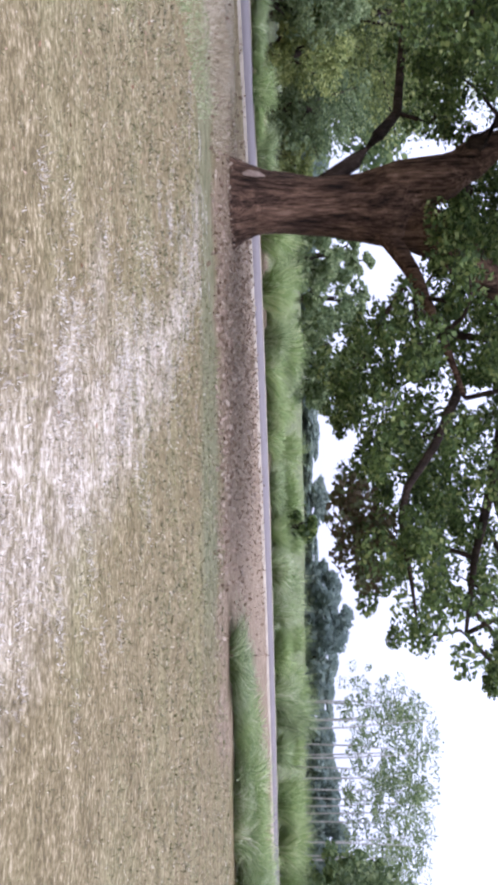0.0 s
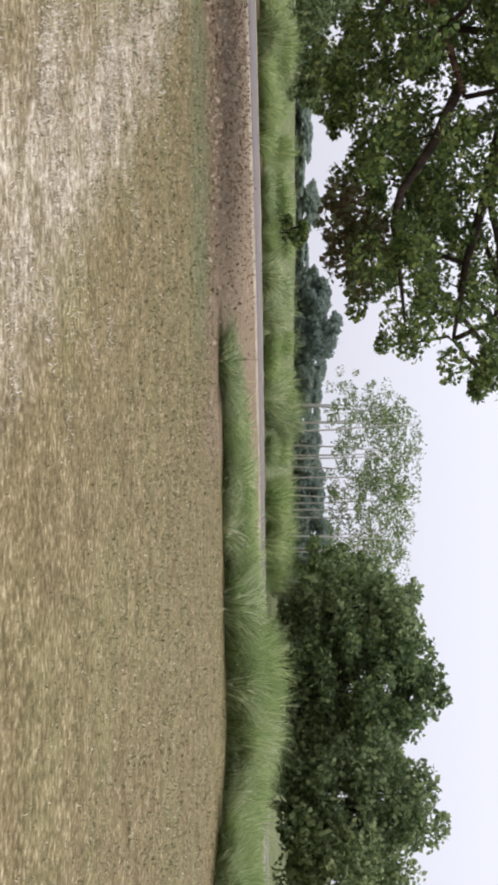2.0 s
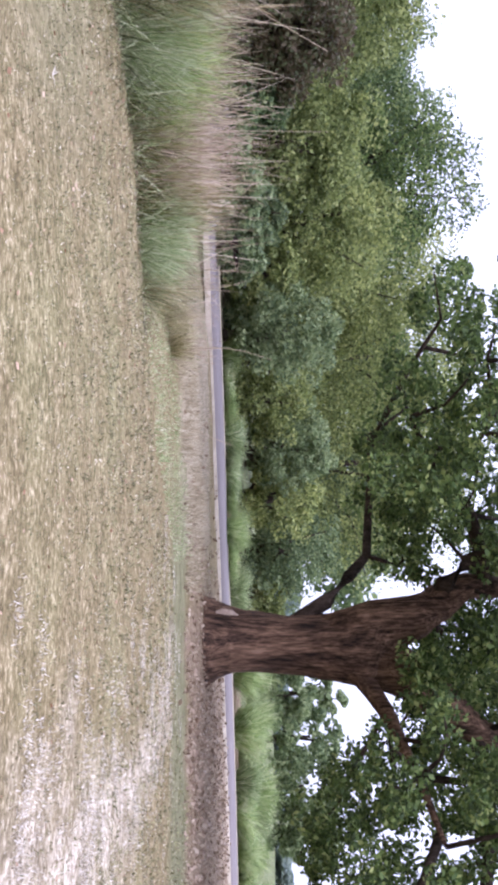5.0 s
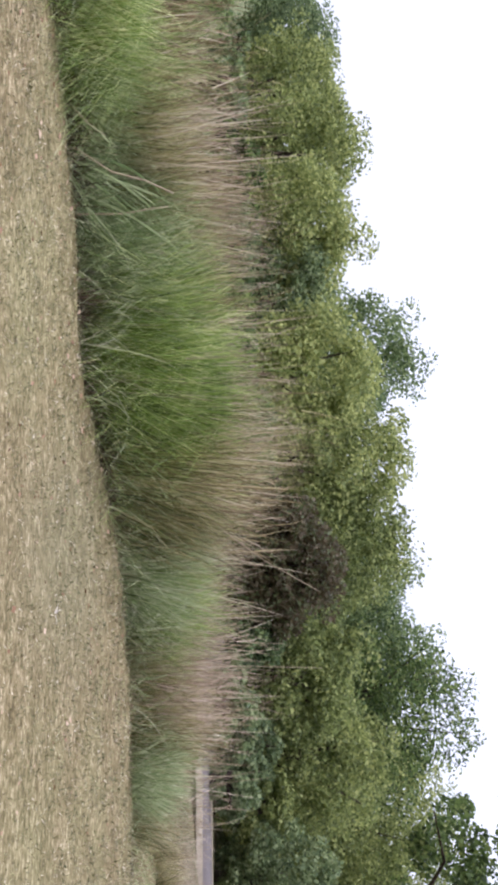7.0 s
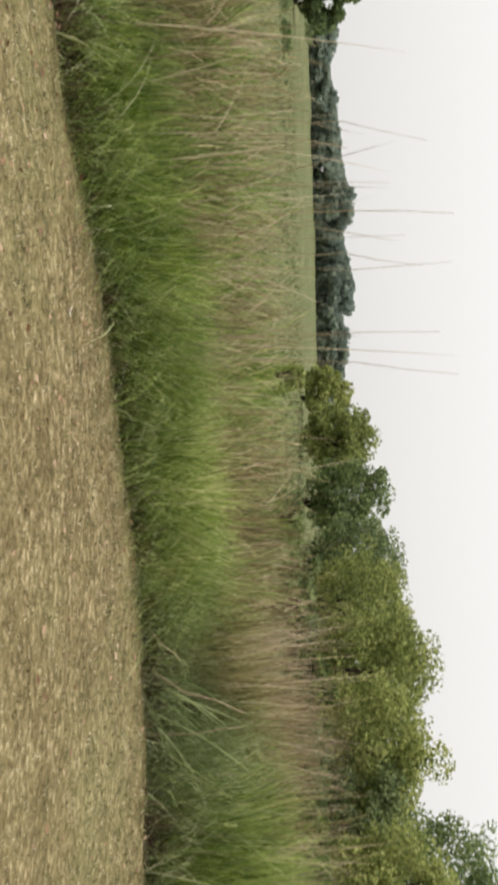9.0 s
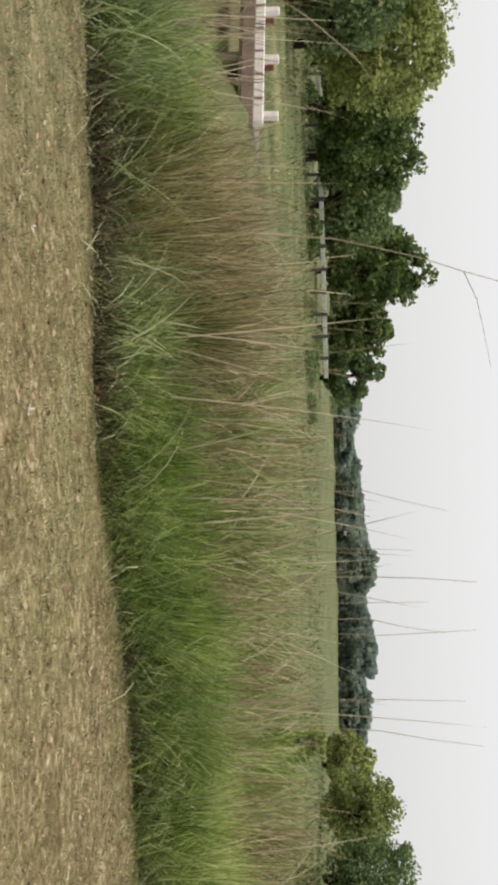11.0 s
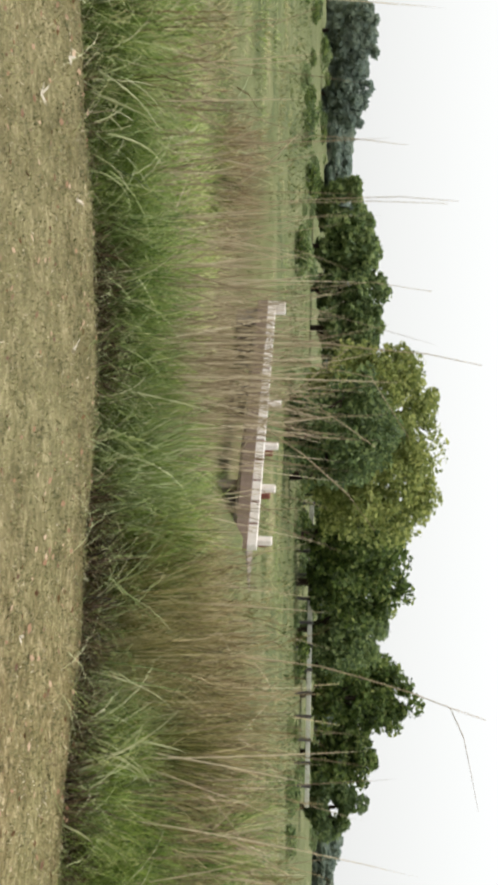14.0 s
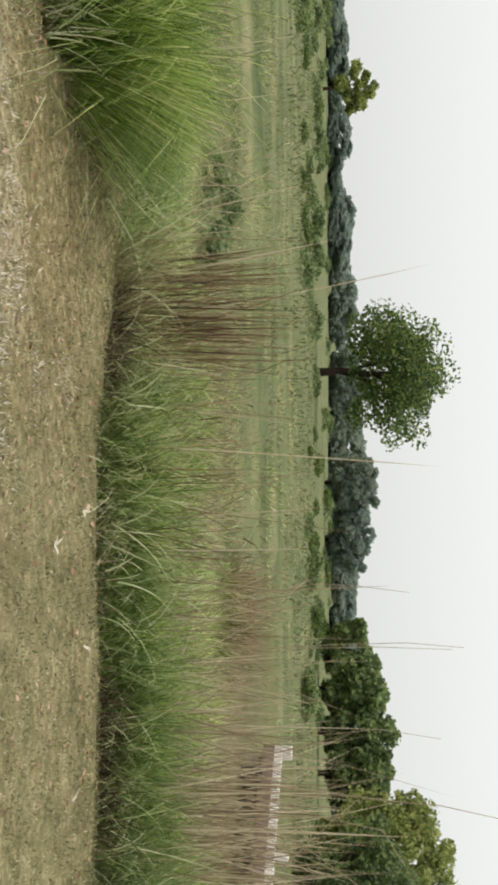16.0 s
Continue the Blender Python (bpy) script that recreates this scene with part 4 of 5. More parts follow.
# tussocks along the edge of the lawn: kind, angle, distance past the edge, angle of the top, width
front = """fresh -148.2 0.5 -4.6 1.5;fresh -145.6 0.5 -4.8 1.5;fresh -143.2 0.7 -5.4 1.2;fresh -140.6 0.7 -6.4 0.9;fresh -137.2 0.5 -8.0 0.7;olive -135.6 0.7 -7.0 0.8;reed -134.8 0.8 -1.2 0.8;reed -133.6 0.7 -0.9 0.9;reed -132.2 0.7 -1.0 0.9;reed -131.0 0.8 -1.4 0.8;olive -133.4 0.3 -8.2 0.9;olive -131.2 0.5 -7.6 0.9
fresh -129.0 0.7 -7.6 0.8;lush -126.8 0.5 -6.9 1.1;lush -124.6 0.5 -6.6 1.2;lush -122.6 0.6 -7.0 1.0;fresh -120.4 0.7 -7.8 0.9;fresh -118.4 0.6 -7.6 0.8;dark -116.4 0.5 -6.6 1.1;dark -114.0 0.5 -6.4 1.1;dark -111.8 0.5 -6.6 1.1;fresh -109.8 0.7 -6.8 0.9
dark -108.0 0.6 -6.6 0.9;fresh -106.2 0.6 -6.0 1.1;blue -104.0 0.6 -5.4 1.2;fresh -102.2 0.7 -5.2 1.1;olive -100.0 0.6 -5.2 1.0;olive -98.2 0.6 -4.8 1.1;olive -96.2 0.6 -5.0 1.0;olive -94.2 0.7 -5.6 0.9;blue -92.6 0.6 -6.4 0.9;fresh -90.0 0.5 -6.5 1.2;fresh -87.8 0.5 -6.5 1.2;fresh -85.6 0.5 -6.6 1.1
fresh -83.4 0.6 -6.0 1.2;fresh -80.8 0.5 -5.3 1.3;fresh -78.4 0.5 -5.1 1.3;fresh -75.6 0.5 -4.7 1.3;fresh -73.4 0.5 -5.2 1.1;dark -71.6 0.7 -5.6 0.8;fresh -69.6 0.5 -4.6 1.2;fresh -67.2 0.5 -4.1 1.3;dark -65.4 0.9 -4.6 0.8;fresh -64.0 0.5 -4.3 1.2;blue -62.0 0.5 -4.4 1.2
olive -60.0 0.7 -2.6 1.0;olive -58.6 0.9 -2.2 1.0;olive -57.0 0.8 -2.4 0.9;blue -57.6 0.3 -5.4 0.8;blue -55.0 0.5 -2.6 1.2;blue -53.2 0.5 -2.0 1.2;fresh -51.2 0.5 -1.3 1.3;fresh -49.0 0.5 -0.8 1.4;fresh -47.0 0.7 -0.8 1.2;olive -44.8 0.5 0.0 1.4;olive -42.6 0.5 -0.2 1.3
blue -39.4 0.5 -1.8 1.3;fresh -37.4 0.7 -2.0 1.1;plume -36.0 0.6 -0.6 1.1;plume -34.8 0.5 0.0 1.1;plume -33.4 0.6 -0.4 1.1;dull -31.8 0.5 -1.4 0.9;blue -30.2 0.3 -3.0 1.0;plume -29.4 2.5 -1.8 0.7;dull -28.0 1.0 -2.6 0.8
plume -113.0 9.0 -4.2 1.0;cane -111.8 9.5 -4.0 0.9;cane -110.4 9.8 -4.2 0.9;plume -109.2 10.0 -4.4 0.9;plume -111.0 7.6 -4.7 1.0;green -107.6 9.0 -5.0 0.9;green -114.8 8.0 -4.8 0.9;plume -116.4 8.0 -4.4 1.0;green -118.2 7.0 -4.9 1.0;green -105.4 9.0 -4.9 1.1;green -103.0 8.0 -5.0 1.1"""
seed = 0
for line in front.replace("\n", ";").split(";"):
    sort, az, off, el, wide = line.split()
    seed += 1
    d = float(edge_at(float(az))) + float(off) + 0.28 + 0.35 * max(0.0, float(wide) - 0.9)
    tussock(sort, float(az), d, max(0.3, el_h(float(el), d) - float(ground_z(float(az), d))), seed, float(wide))

# taller, mixed grass behind them
rr = random.Random(21)
BACK_AZ = (-152, -137, -130, -120, -112, -103.5, -101, -97, -90, -80, -70, -62, -58, -50, -44, -39, -30, -25)
BACK_EL = (-6.0, -6.2, -5.2, -5.6, -5.6, -5.4, -3.4, -1.3, -0.8, -0.7, -0.5, -0.1, 0.6, 1.2, 2.2, -0.6, -0.8, -2.0)
MIXES = {"low": (("green", "green", "deep", "deep"), ("green", "deep", "dull", "green"), ("dull", "green", "green", "deep")),
         "mixed": (("dull", "cane", "dull", "dull"), ("dull", "cane", "dull", "deep"), ("cane", "dull", "deep", "green", "cane")),
         "brown": (("olive", "cane", "olive"), ("cane", "dull", "reed"), ("cane", "reed", "dull")),
         "pink": (("green", "olive", "deep"), ("plume", "cane", "plume", "olive"), ("plume", "plume", "cane"))}
# looser grass in the hollow before the bridge and the field
az = -132.0
while az < -100:
    for lo, hi, sink in ((2.6, 4.2, 0.5), (4.6, 7.4, 0.0)):
        az += 0.62 * rr.uniform(0.7, 1.3)
        seed += 1
        d = float(edge_at(az)) + rr.uniform(lo, hi)
        el = float(np.interp(az, (-132, -120, -116, -100), (-5.0, -5.4, -4.9, -5.1))) - sink + rr.uniform(-0.5, 0.25)
        tussock(rr.choice(("green", "dull", "plume", "green", "deep", "dull")), az, d, max(0.35, el_h(el, d) - float(ground_z(az, d))), seed, rr.uniform(0.9, 1.4))
for row, (gap, lo, hi, sink) in enumerate(((2.0, 1.3, 2.0, 2.6), (1.5, 2.2, 3.4, 1.0), (1.3, 3.8, 6.2, 0.1))):
    az = -152.0
    while az < -33:
        az += gap * rr.uniform(0.6, 1.4)
        seed += 1
        zone = "pink" if az > -61 else "mixed" if az > -92 else "brown" if az > -101 else "low"
        sort = rr.choice(MIXES[zone][row])
        d = float(edge_at(az)) + rr.uniform(lo, hi)
        el = float(np.interp(az, BACK_AZ, BACK_EL)) - sink * rr.uniform(0.6, 1.2) + rr.uniform(-0.8, 0.2)
        if zone == "low" and row and rr.random() < 0.7:
            continue
        tussock(sort, az, d, max(0.35, el_h(el, d) - float(ground_z(az, d))), seed, rr.uniform(0.85, 1.3))

# dead brush in the ditch
for az, d, el, wide in ((-120.4, 20.5, -3.0, 1.3), (-119.2, 21.5, -2.5, 1.5), (-118.0, 22.0, -2.6, 1.4), (-116.8, 22.5, -3.0, 1.3), (-115.4, 21.0, -3.6, 1.2)):
    seed += 1
    tussock("cane", az, d, el_h(el, d) - float(ground_z(az, d)), seed, wide)

# thin pale tufts on the verge before the lane
for sort, az, off, el, wide in (("plume", -28.8, 3.6, -3.0, 0.7), ("plume", -26.2, 4.2, -2.6, 0.6), ("plume", -25.0, 3.6, -2.6, 0.6), ("dull", -30.6, 2.2, -2.8, 0.8), ("dull", -29.6, 1.2, -3.8, 0.7)):
    seed += 1
    d = float(edge_at(az)) + off
    tussock(sort, az, d, el_h(el, d) - float(ground_z(az, d)), seed, wide)

# soft mounds of grass beyond the lawn, where it meets the lane, and along the far side of the lane
HEDGE_AZ = (9, 11, 12.5, 14, 16, 18, 21, 23, 25, 27, 29, 31, 34, 38)
HEDGE_D = (22.6, 23.4, 24.0, 24.4, 24.6, 24.8, 25.4, 25.8, 26.4, 27.4, 27.6, 26.4, 24.6, 23.6)
HEDGE_EL = (-3.2, -2.9, -2.5, -2.0, -1.6, -1.55, -1.4, -0.6, -0.1, 0.0, -0.5, -0.9, -0.9, -1.0)
for row, (gap, off, sink) in enumerate(((1.25, 0.0, 0.75), (1.5, 1.2, 0.25), (1.9, 2.4, 0.0))):
    az = 8.6 + row * 1.2
    while az < 38:
        az += gap * rr.uniform(0.7, 1.3)
        seed += 1
        d = float(np.interp(az, HEDGE_AZ, HEDGE_D)) + off + rr.uniform(-0.2, 0.5)
        el = float(np.interp(az, HEDGE_AZ, HEDGE_EL)) - sink * rr.uniform(0.6, 1.5) + rr.uniform(-0.35, 0.15)
        tussock(rr.choice(("soft", "soft", "pale")), az, d, max(0.4, el_h(el, d)), seed, rr.uniform(1.0, 1.5), "mounds of grass beside the lawn")
az = -36.0
while az < -12.5:
    az += 1.3 * rr.uniform(0.6, 1.4)
    seed += 1
    d = float(np.interp(az, (-40, -34, -24, -16, -13), (40, 36, 33, 33.5, 36.5))) + rr.uniform(0.2, 1.2)
    tussock(rr.choice(("soft", "pale")), az, d, rr.uniform(0.35, 0.85), seed, rr.uniform(0.9, 1.4), "mounds of grass along the lane")
LANE_AZ, LANE_D = (-40, -34, -24, -16, -13, -5, 0, 6, 14, 20, 26), (40, 36, 33, 33.5, 36.5, 40.0, 42.6, 45.8, 49.6, 53.5, 57)
for row, (gap, off) in enumerate(((2.0, 0.6), (1.6, 3.2))):
    az = -12.5 + row * 0.9
    while az < 25:
        az += gap * rr.uniform(0.6, 1.4)
        seed += 1
        d = float(np.interp(az, LANE_AZ, LANE_D)) + off + rr.uniform(-0.3, 0.6)
        el = (-0.75, -0.15)[row] + rr.uniform(-0.6, 0.25) + (0.3 if az > 11 else 0.0)
        tussock(rr.choice(("soft", "soft", "soft", "pale")), az, d, max(0.4, el_h(el, d)), seed, rr.uniform(1.1, 1.9), "mounds of grass along the lane")


def field_tussocks():
    """Rough tussocks over the near part of the field, joined: too many to count."""
    rng = np.random.default_rng(33)
    for key, mat, n, seed in (("field_tussocks", M_FIELD, 300, 1), ("dry_field_tussocks", M_GRASS_DULL, 110, 2), ("fresh_field_tussocks", M_BASE, 120, 3)):
        rng = np.random.default_rng(33 + seed)
        az = rng.uniform(-150, -62, n)
        d = 13.5 * (44 / 13.5) ** rng.uniform(0, 1, n)
        keep = ~((az > -115) & (az < -99) & (d > 18) & (d < 29))
        az, d = az[keep], d[keep]
        n = len(az)
        el = np.interp(az, (-150, -137, -128, -116, -113, -101, -97, -62), (-3.6, -3.4, -2.8, -2.8, -4.2, -4.4, -2.0, -1.4))
        h = np.clip(np.where(d < 19, EYE_H + d * np.tan(np.radians(el)), rng.uniform(0.3, 0.55, n)) * rng.uniform(0.65, 1.0, n), 0.2, 1.25)
        per = 100
        A, D, H = np.repeat(az, per), np.repeat(d, per), np.repeat(h, per)
        k = len(A)
        turn, r = rng.uniform(0, 6.28, k), 0.5 * rng.uniform(0, 1, k) ** 0.6 * np.maximum(1, D / 14)
        root = np.stack([D * np.sin(np.radians(A)) + np.cos(turn) * r, D * np.cos(np.radians(A)) + np.sin(turn) * r, ground_z(A, D) - 0.05], 1)
        co, q, t = blades(rng, root, turn + rng.normal(0, 0.5, k), H * rng.uniform(0.6, 1.15, k), np.abs(rng.normal(0.8, 0.3, k)), np.abs(rng.normal(0.65, 0.2, k)), 0.007 + 0.0003 * D, 2)
        tagged(new(key, grid_mesh(key, co, q, t, [mat])), "rough grass tussocks over the open field", "grass", kind="stuff")


field_tussocks()


def reed(points, d, radius, droop=None, label="tall dry reed stem standing above the grass"):
    """One tall stem through angles (across, up) at a distance, with a bent leaf where it has one."""
    pts = [polar(a, d, EYE_H + d * math.tan(radians(e))) for a, e in points]
    foot = polar(points[0][0], d, float(ground_z(points[0][0], d)) - 0.03)
    top = new("reed")
    top.location = foot
    bm = bmesh.new()
    line = [Vector((0, 0, 0))] + [p - foot for p in pts]
    tube(bm, line, [radius * (1 - 0.6 * i / (len(line) - 1)) for i in range(len(line))], 5, 0.0, 1)
    part("stem", bm, M_STEM, top, smooth=True)
    if droop:
        bm = bmesh.new()
        line = [pts[-2] - foot] + [polar(a, d, EYE_H + d * math.tan(radians(e))) - foot for a, e in droop]
        tube(bm, line, [radius * 0.6 * (1 - 0.7 * i / (len(line) - 1)) for i in range(len(line))], 4, 0.0, 1)
        part("drooping_leaf", bm, M_STEM, top, smooth=True)
    return tagged(top, label, "reed", "tall reeds over the bank")


reed(((-96.3, -3.8), (-96.0, -0.3), (-95.5, 1.8), (-94.9, 4.0), (-94.3, 5.7), (-93.8, 7.3)), 9.6, 0.007, ((-93.0, 6.3), (-91.5, 6.6), (-89.8, 6.9)))
reed(((-83.8, -5.7), (-83.7, -3.3), (-83.5, -0.9), (-83.0, 1.2)), 9.4, 0.008)
reed(((-90.2, -5.2), (-89.0, -4.2), (-87.7, -3.2)), 8.8, 0.007)
reed(((-80.2, -5.2), (-80.2, 1.2), (-80.1, 3.6), (-79.9, 6.0)), 10.0, 0.006)
reed(((-78.1, -4.7), (-78.3, 0.9), (-77.9, 2.5), (-77.6, 4.5)), 10.1, 0.005)
reed(((-77.8, -4.4), (-77.5, 1.5), (-77.7, 5.9)), 10.2, 0.005)
reed(((-73.5, -3.9), (-73.2, 1.4), (-72.8, 3.7), (-72.5, 6.1)), 10.8, 0.005)
reed(((-74.6, -3.9), (-74.6, 1.4), (-74.5, 5.3)), 10.7, 0.005)
reed(((-77.2, -4.8), (-78.3, -3.6), (-79.4, -2.3)), 9.6, 0.006)
reed(((-84.2, -4.1), (-84.2, 1.0), (-83.7, 2.8), (-83.2, 4.8)), 10.0, 0.004)
reed(((-81.6, -4.1), (-81.5, 1.2), (-81.4, 3.1)), 10.2, 0.004)
reed(((-79.0, -4.1), (-79.0, 1.2), (-79.0, 3.8)), 10.5, 0.004)
reed(((-111.4, -3.5), (-110.8, 1.9), (-110.6, 4.5), (-110.1, 7.0)), 9.6, 0.007)
reed(((-118.3, -4.4), (-119.3, -3.0), (-120.7, -1.5)), 9.1, 0.007)
reed(((-112.8, -6.4), (-113.4, -2.7), (-113.9, 1.8), (-113.5, 4.6)), 9.7, 0.005)
reed(((-116.6, -6.5), (-117.5, -2.0), (-117.6, 1.8), (-117.5, 5.2)), 9.6, 0.005)
reed(((-107.6, -3.9), (-105.8, -1.2), (-104.0, 0.9), (-102.3, 2.2)), 9.6, 0.008)
reed(((-109.7, -4.5), (-108.9, -1.8), (-107.1, 0.9), (-106.2, 2.2)), 9.7, 0.007)
reed(((-110.7, -5.1), (-110.1, -1.3), (-109.5, 1.9), (-106.7, 3.7)), 9.7, 0.007)
reed(((-105.7, -4.4), (-108.1, -2.3), (-110.0, -0.2), (-110.8, 0.8)), 9.5, 0.006)
reed(((-119.7, -5.3), (-120.5, -1.0), (-120.4, 0.8), (-120.1, 3.3)), 9.4, 0.005)
reed(((-117.4, -5.3), (-117.7, 0.0), (-117.8, 3.1), (-117.6, 5.7)), 9.5, 0.005)
reed(((-43.4, -4.7), (-41.2, -2.1), (-39.8, -0.2), (-38.3, 2.4)), 12.7, 0.008)
reed(((-35.0, -4.0), (-34.9, -0.6), (-34.8, 2.4)), 14.2, 0.007)
reed(((-34.2, -4.0), (-36.0, -0.8), (-35.9, 0.9)), 14.2, 0.006)
reed(((-59.1, -8.6), (-58.0, -7.0), (-57.6, -5.5), (-57.0, -4.2)), 10.1, 0.012)
reed(((-56.1, -8.7), (-56.1, -6.6), (-56.3, -5.3), (-56.4, -4.4)), 10.3, 0.012)
reed(((-61.0, -8.7), (-60.2, -8.0), (-59.6, -7.2)), 9.9, 0.011)
reed(((-25.0, -2.5), (-24.8, -1.5), (-24.4, -0.3)), 22.8, 0.012)
reed(((-21.4, -5.8), (-21.2, -4.2), (-20.4, -2.3)), 18.8, 0.01)
reed(((-21.0, -5.8), (-20.8, -4.5), (-20.8, -3.7)), 18.8, 0.01)


def long_blades():
    """A fan of long, broad grey-green blades bending over the edge of the lawn."""
    rng = np.random.default_rng(90)
    n = 34
    az = rng.uniform(-59.2, -56.6, n)
    d = edge_at(az) + rng.uniform(0.15, 0.5, n)
    root = np.stack([d * np.sin(np.radians(az)), d * np.cos(np.radians(az)), ground_z(az, d) - 0.03], 1)
    co, q, t = blades(rng, root, np.radians(-az) + rng.normal(0, 0.5, n), rng.uniform(0.8, 1.35, n), np.clip(rng.normal(0.45, 0.2, n), 0.05, 0.9), np.abs(rng.normal(0.3, 0.15, n)), rng.uniform(0.018, 0.03, n), 6, np.radians(-az) + rng.normal(0, 0.3, n))
    return tagged(new("long_blades", grid_mesh("long_blades", co, q, t, [M_GRASS_BLUE])), "long broad grey-green blades bending out of the bank", "grass", kind="stuff")


long_blades()


def loose_strands():
    """Single long pale blades that bow out of the tussocks every way and cross one another."""
    rng = np.random.default_rng(83)
    n = 5200
    az = rng.uniform(-150, -29, n)
    deep = rng.uniform(0, 1, n) ** 1.5
    d = edge_at(az) + 0.15 + deep * 2.4
    z = ground_z(az, d) + rng.uniform(0.02, 0.5, n) * (0.5 + deep)
    root = np.stack([d * np.sin(np.radians(az)), d * np.cos(np.radians(az)), z], 1)
    co, q, t = blades(rng, root, rng.uniform(0, 6.28, n), rng.uniform(0.3, 0.85, n), np.abs(rng.normal(0.5, 0.3, n)), np.abs(rng.normal(0.6, 0.35, n)), rng.uniform(0.006, 0.011, n), 6, np.radians(-az) + rng.normal(0, 0.6, n), 0.8)
    return tagged(new("loose_strands", grid_mesh("loose_strands", co, q, t, [M_ARCH])), "pale single blades bowing out of the tussocks", "grass", kind="stuff")


loose_strands()


def broken_stems():
    """Bent and fallen straw lying across the tall grass."""
    rng = np.random.default_rng(79)
    n = 900
    az = rng.uniform(-150, -27, n)
    d = edge_at(az) + rng.uniform(0.7, 3.8, n)
    top = np.interp(az, BACK_AZ, BACK_EL) - 1.2
    z = rng.uniform(0.15, 0.85, n) * np.maximum(0.4, EYE_H + d * np.tan(np.radians(top)))
    root = np.stack([d * np.sin(np.radians(az)), d * np.cos(np.radians(az)), z], 1)
    co, q, t = blades(rng, root, rng.uniform(0, 6.28, n), rng.uniform(0.25, 0.75, n), np.abs(rng.normal(0.55, 0.35, n)), np.abs(rng.normal(0.15, 0.2, n)), rng.uniform(0.005, 0.01, n), 4, np.radians(-az))
    return tagged(new("broken_stems", grid_mesh("broken_stems", co, q, t, [M_STEM])), "bent pale straw lying across the tall grass", "grass", kind="stuff")


broken_stems()


def long_stems():
    """Thin dry flower stems that stand above the grass."""
    rng = np.random.default_rng(77)
    groups = ((-90, 34, 150, -4.5, 0.0, 6.5), (-109.6, 2.3, 260, -4.5, 1.2, 3.0), (-117, 3.5, 60, -4.0, -0.5, 5.0), (-81, 6, 70, -2.0, 0.5, 6.5), (-46, 4.0, 150, -1.5, 2.4, 1.0), (-57.5, 1.6, 70, -1.5, 2.0, 1.0), (-34, 3.5, 110, -3.0, 1.2, 1.0), (-134, 4, 40, -4.0, -1.5, 4.0))
    az = np.concatenate([rng.normal(g[0], g[1], g[2]) for g in groups])
    top = np.concatenate([rng.uniform(g[3], g[4], g[2]) + g[5] * rng.uniform(0, 1, g[2]) ** 5 for g in groups])
    keep = (az > -150) & (az < -27)
    az, top = az[keep], top[keep]
    n = len(az)
    d = edge_at(az) + rng.uniform(0.7, 3.2, n)
    length = EYE_H + d * np.tan(np.radians(top)) + 0.25
    root = np.stack([d * np.sin(np.radians(az)), d * np.cos(np.radians(az)), np.full(n, -0.22)], 1)
    heading = rng.uniform(0, 6.28, n)
    tilt = np.abs(rng.normal(0.05, 0.17, n))
    co, q, t = blades(rng, root, heading, length / np.cos(tilt), tilt, np.abs(rng.normal(0.02, 0.06, n)), rng.uniform(0.006, 0.012, n), 6, np.radians(-az), 0.6)
    return tagged(new("long_grass_stems", grid_mesh("long_grass_stems", co, q, t, [M_STEM])), "thin dry flower stems above the tall grass", "grass", kind="stuff")


long_stems()


def dead_blades():
    """Dead, bent blades hanging over the edge of the lawn at the foot of the tussocks."""
    rng = np.random.default_rng(78)
    n = 1700
    az = rng.uniform(-150, -26, n)
    d = edge_at(az) + np.abs(rng.normal(0.12, 0.16, n))
    root = np.stack([d * np.sin(np.radians(az)), d * np.cos(np.radians(az)), ground_z(az, d) - 0.02], 1)
    heading = np.radians(-90 - az) + rng.normal(0, 1.0, n)
    co, q, t = blades(rng, root, heading, rng.uniform(0.15, 0.42, n), np.abs(rng.normal(0.6, 0.35, n)), np.abs(rng.normal(0.45, 0.25, n)), rng.uniform(0.006, 0.011, n), 4)
    return tagged(new("dead_grass", grid_mesh("dead_grass", co, q, t, [M_DEAD])), "dead bent grass blades along the lawn's edge", "grass", kind="stuff")


dead_blades()


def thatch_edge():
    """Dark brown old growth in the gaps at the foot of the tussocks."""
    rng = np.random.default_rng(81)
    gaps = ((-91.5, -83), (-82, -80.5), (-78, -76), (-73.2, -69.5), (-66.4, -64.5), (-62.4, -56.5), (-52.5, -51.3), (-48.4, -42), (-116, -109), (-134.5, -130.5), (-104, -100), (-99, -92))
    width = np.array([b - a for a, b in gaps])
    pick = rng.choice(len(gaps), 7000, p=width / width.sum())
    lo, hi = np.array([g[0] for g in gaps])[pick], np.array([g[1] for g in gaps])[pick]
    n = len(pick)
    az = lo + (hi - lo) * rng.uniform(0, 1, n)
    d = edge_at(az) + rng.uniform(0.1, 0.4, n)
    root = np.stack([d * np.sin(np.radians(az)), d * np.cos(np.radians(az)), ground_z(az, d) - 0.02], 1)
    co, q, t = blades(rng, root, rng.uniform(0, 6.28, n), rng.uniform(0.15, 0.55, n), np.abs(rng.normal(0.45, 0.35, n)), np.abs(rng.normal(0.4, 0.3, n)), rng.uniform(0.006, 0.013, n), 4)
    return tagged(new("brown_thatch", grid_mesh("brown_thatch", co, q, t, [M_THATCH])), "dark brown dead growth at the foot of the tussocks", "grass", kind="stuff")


thatch_edge()


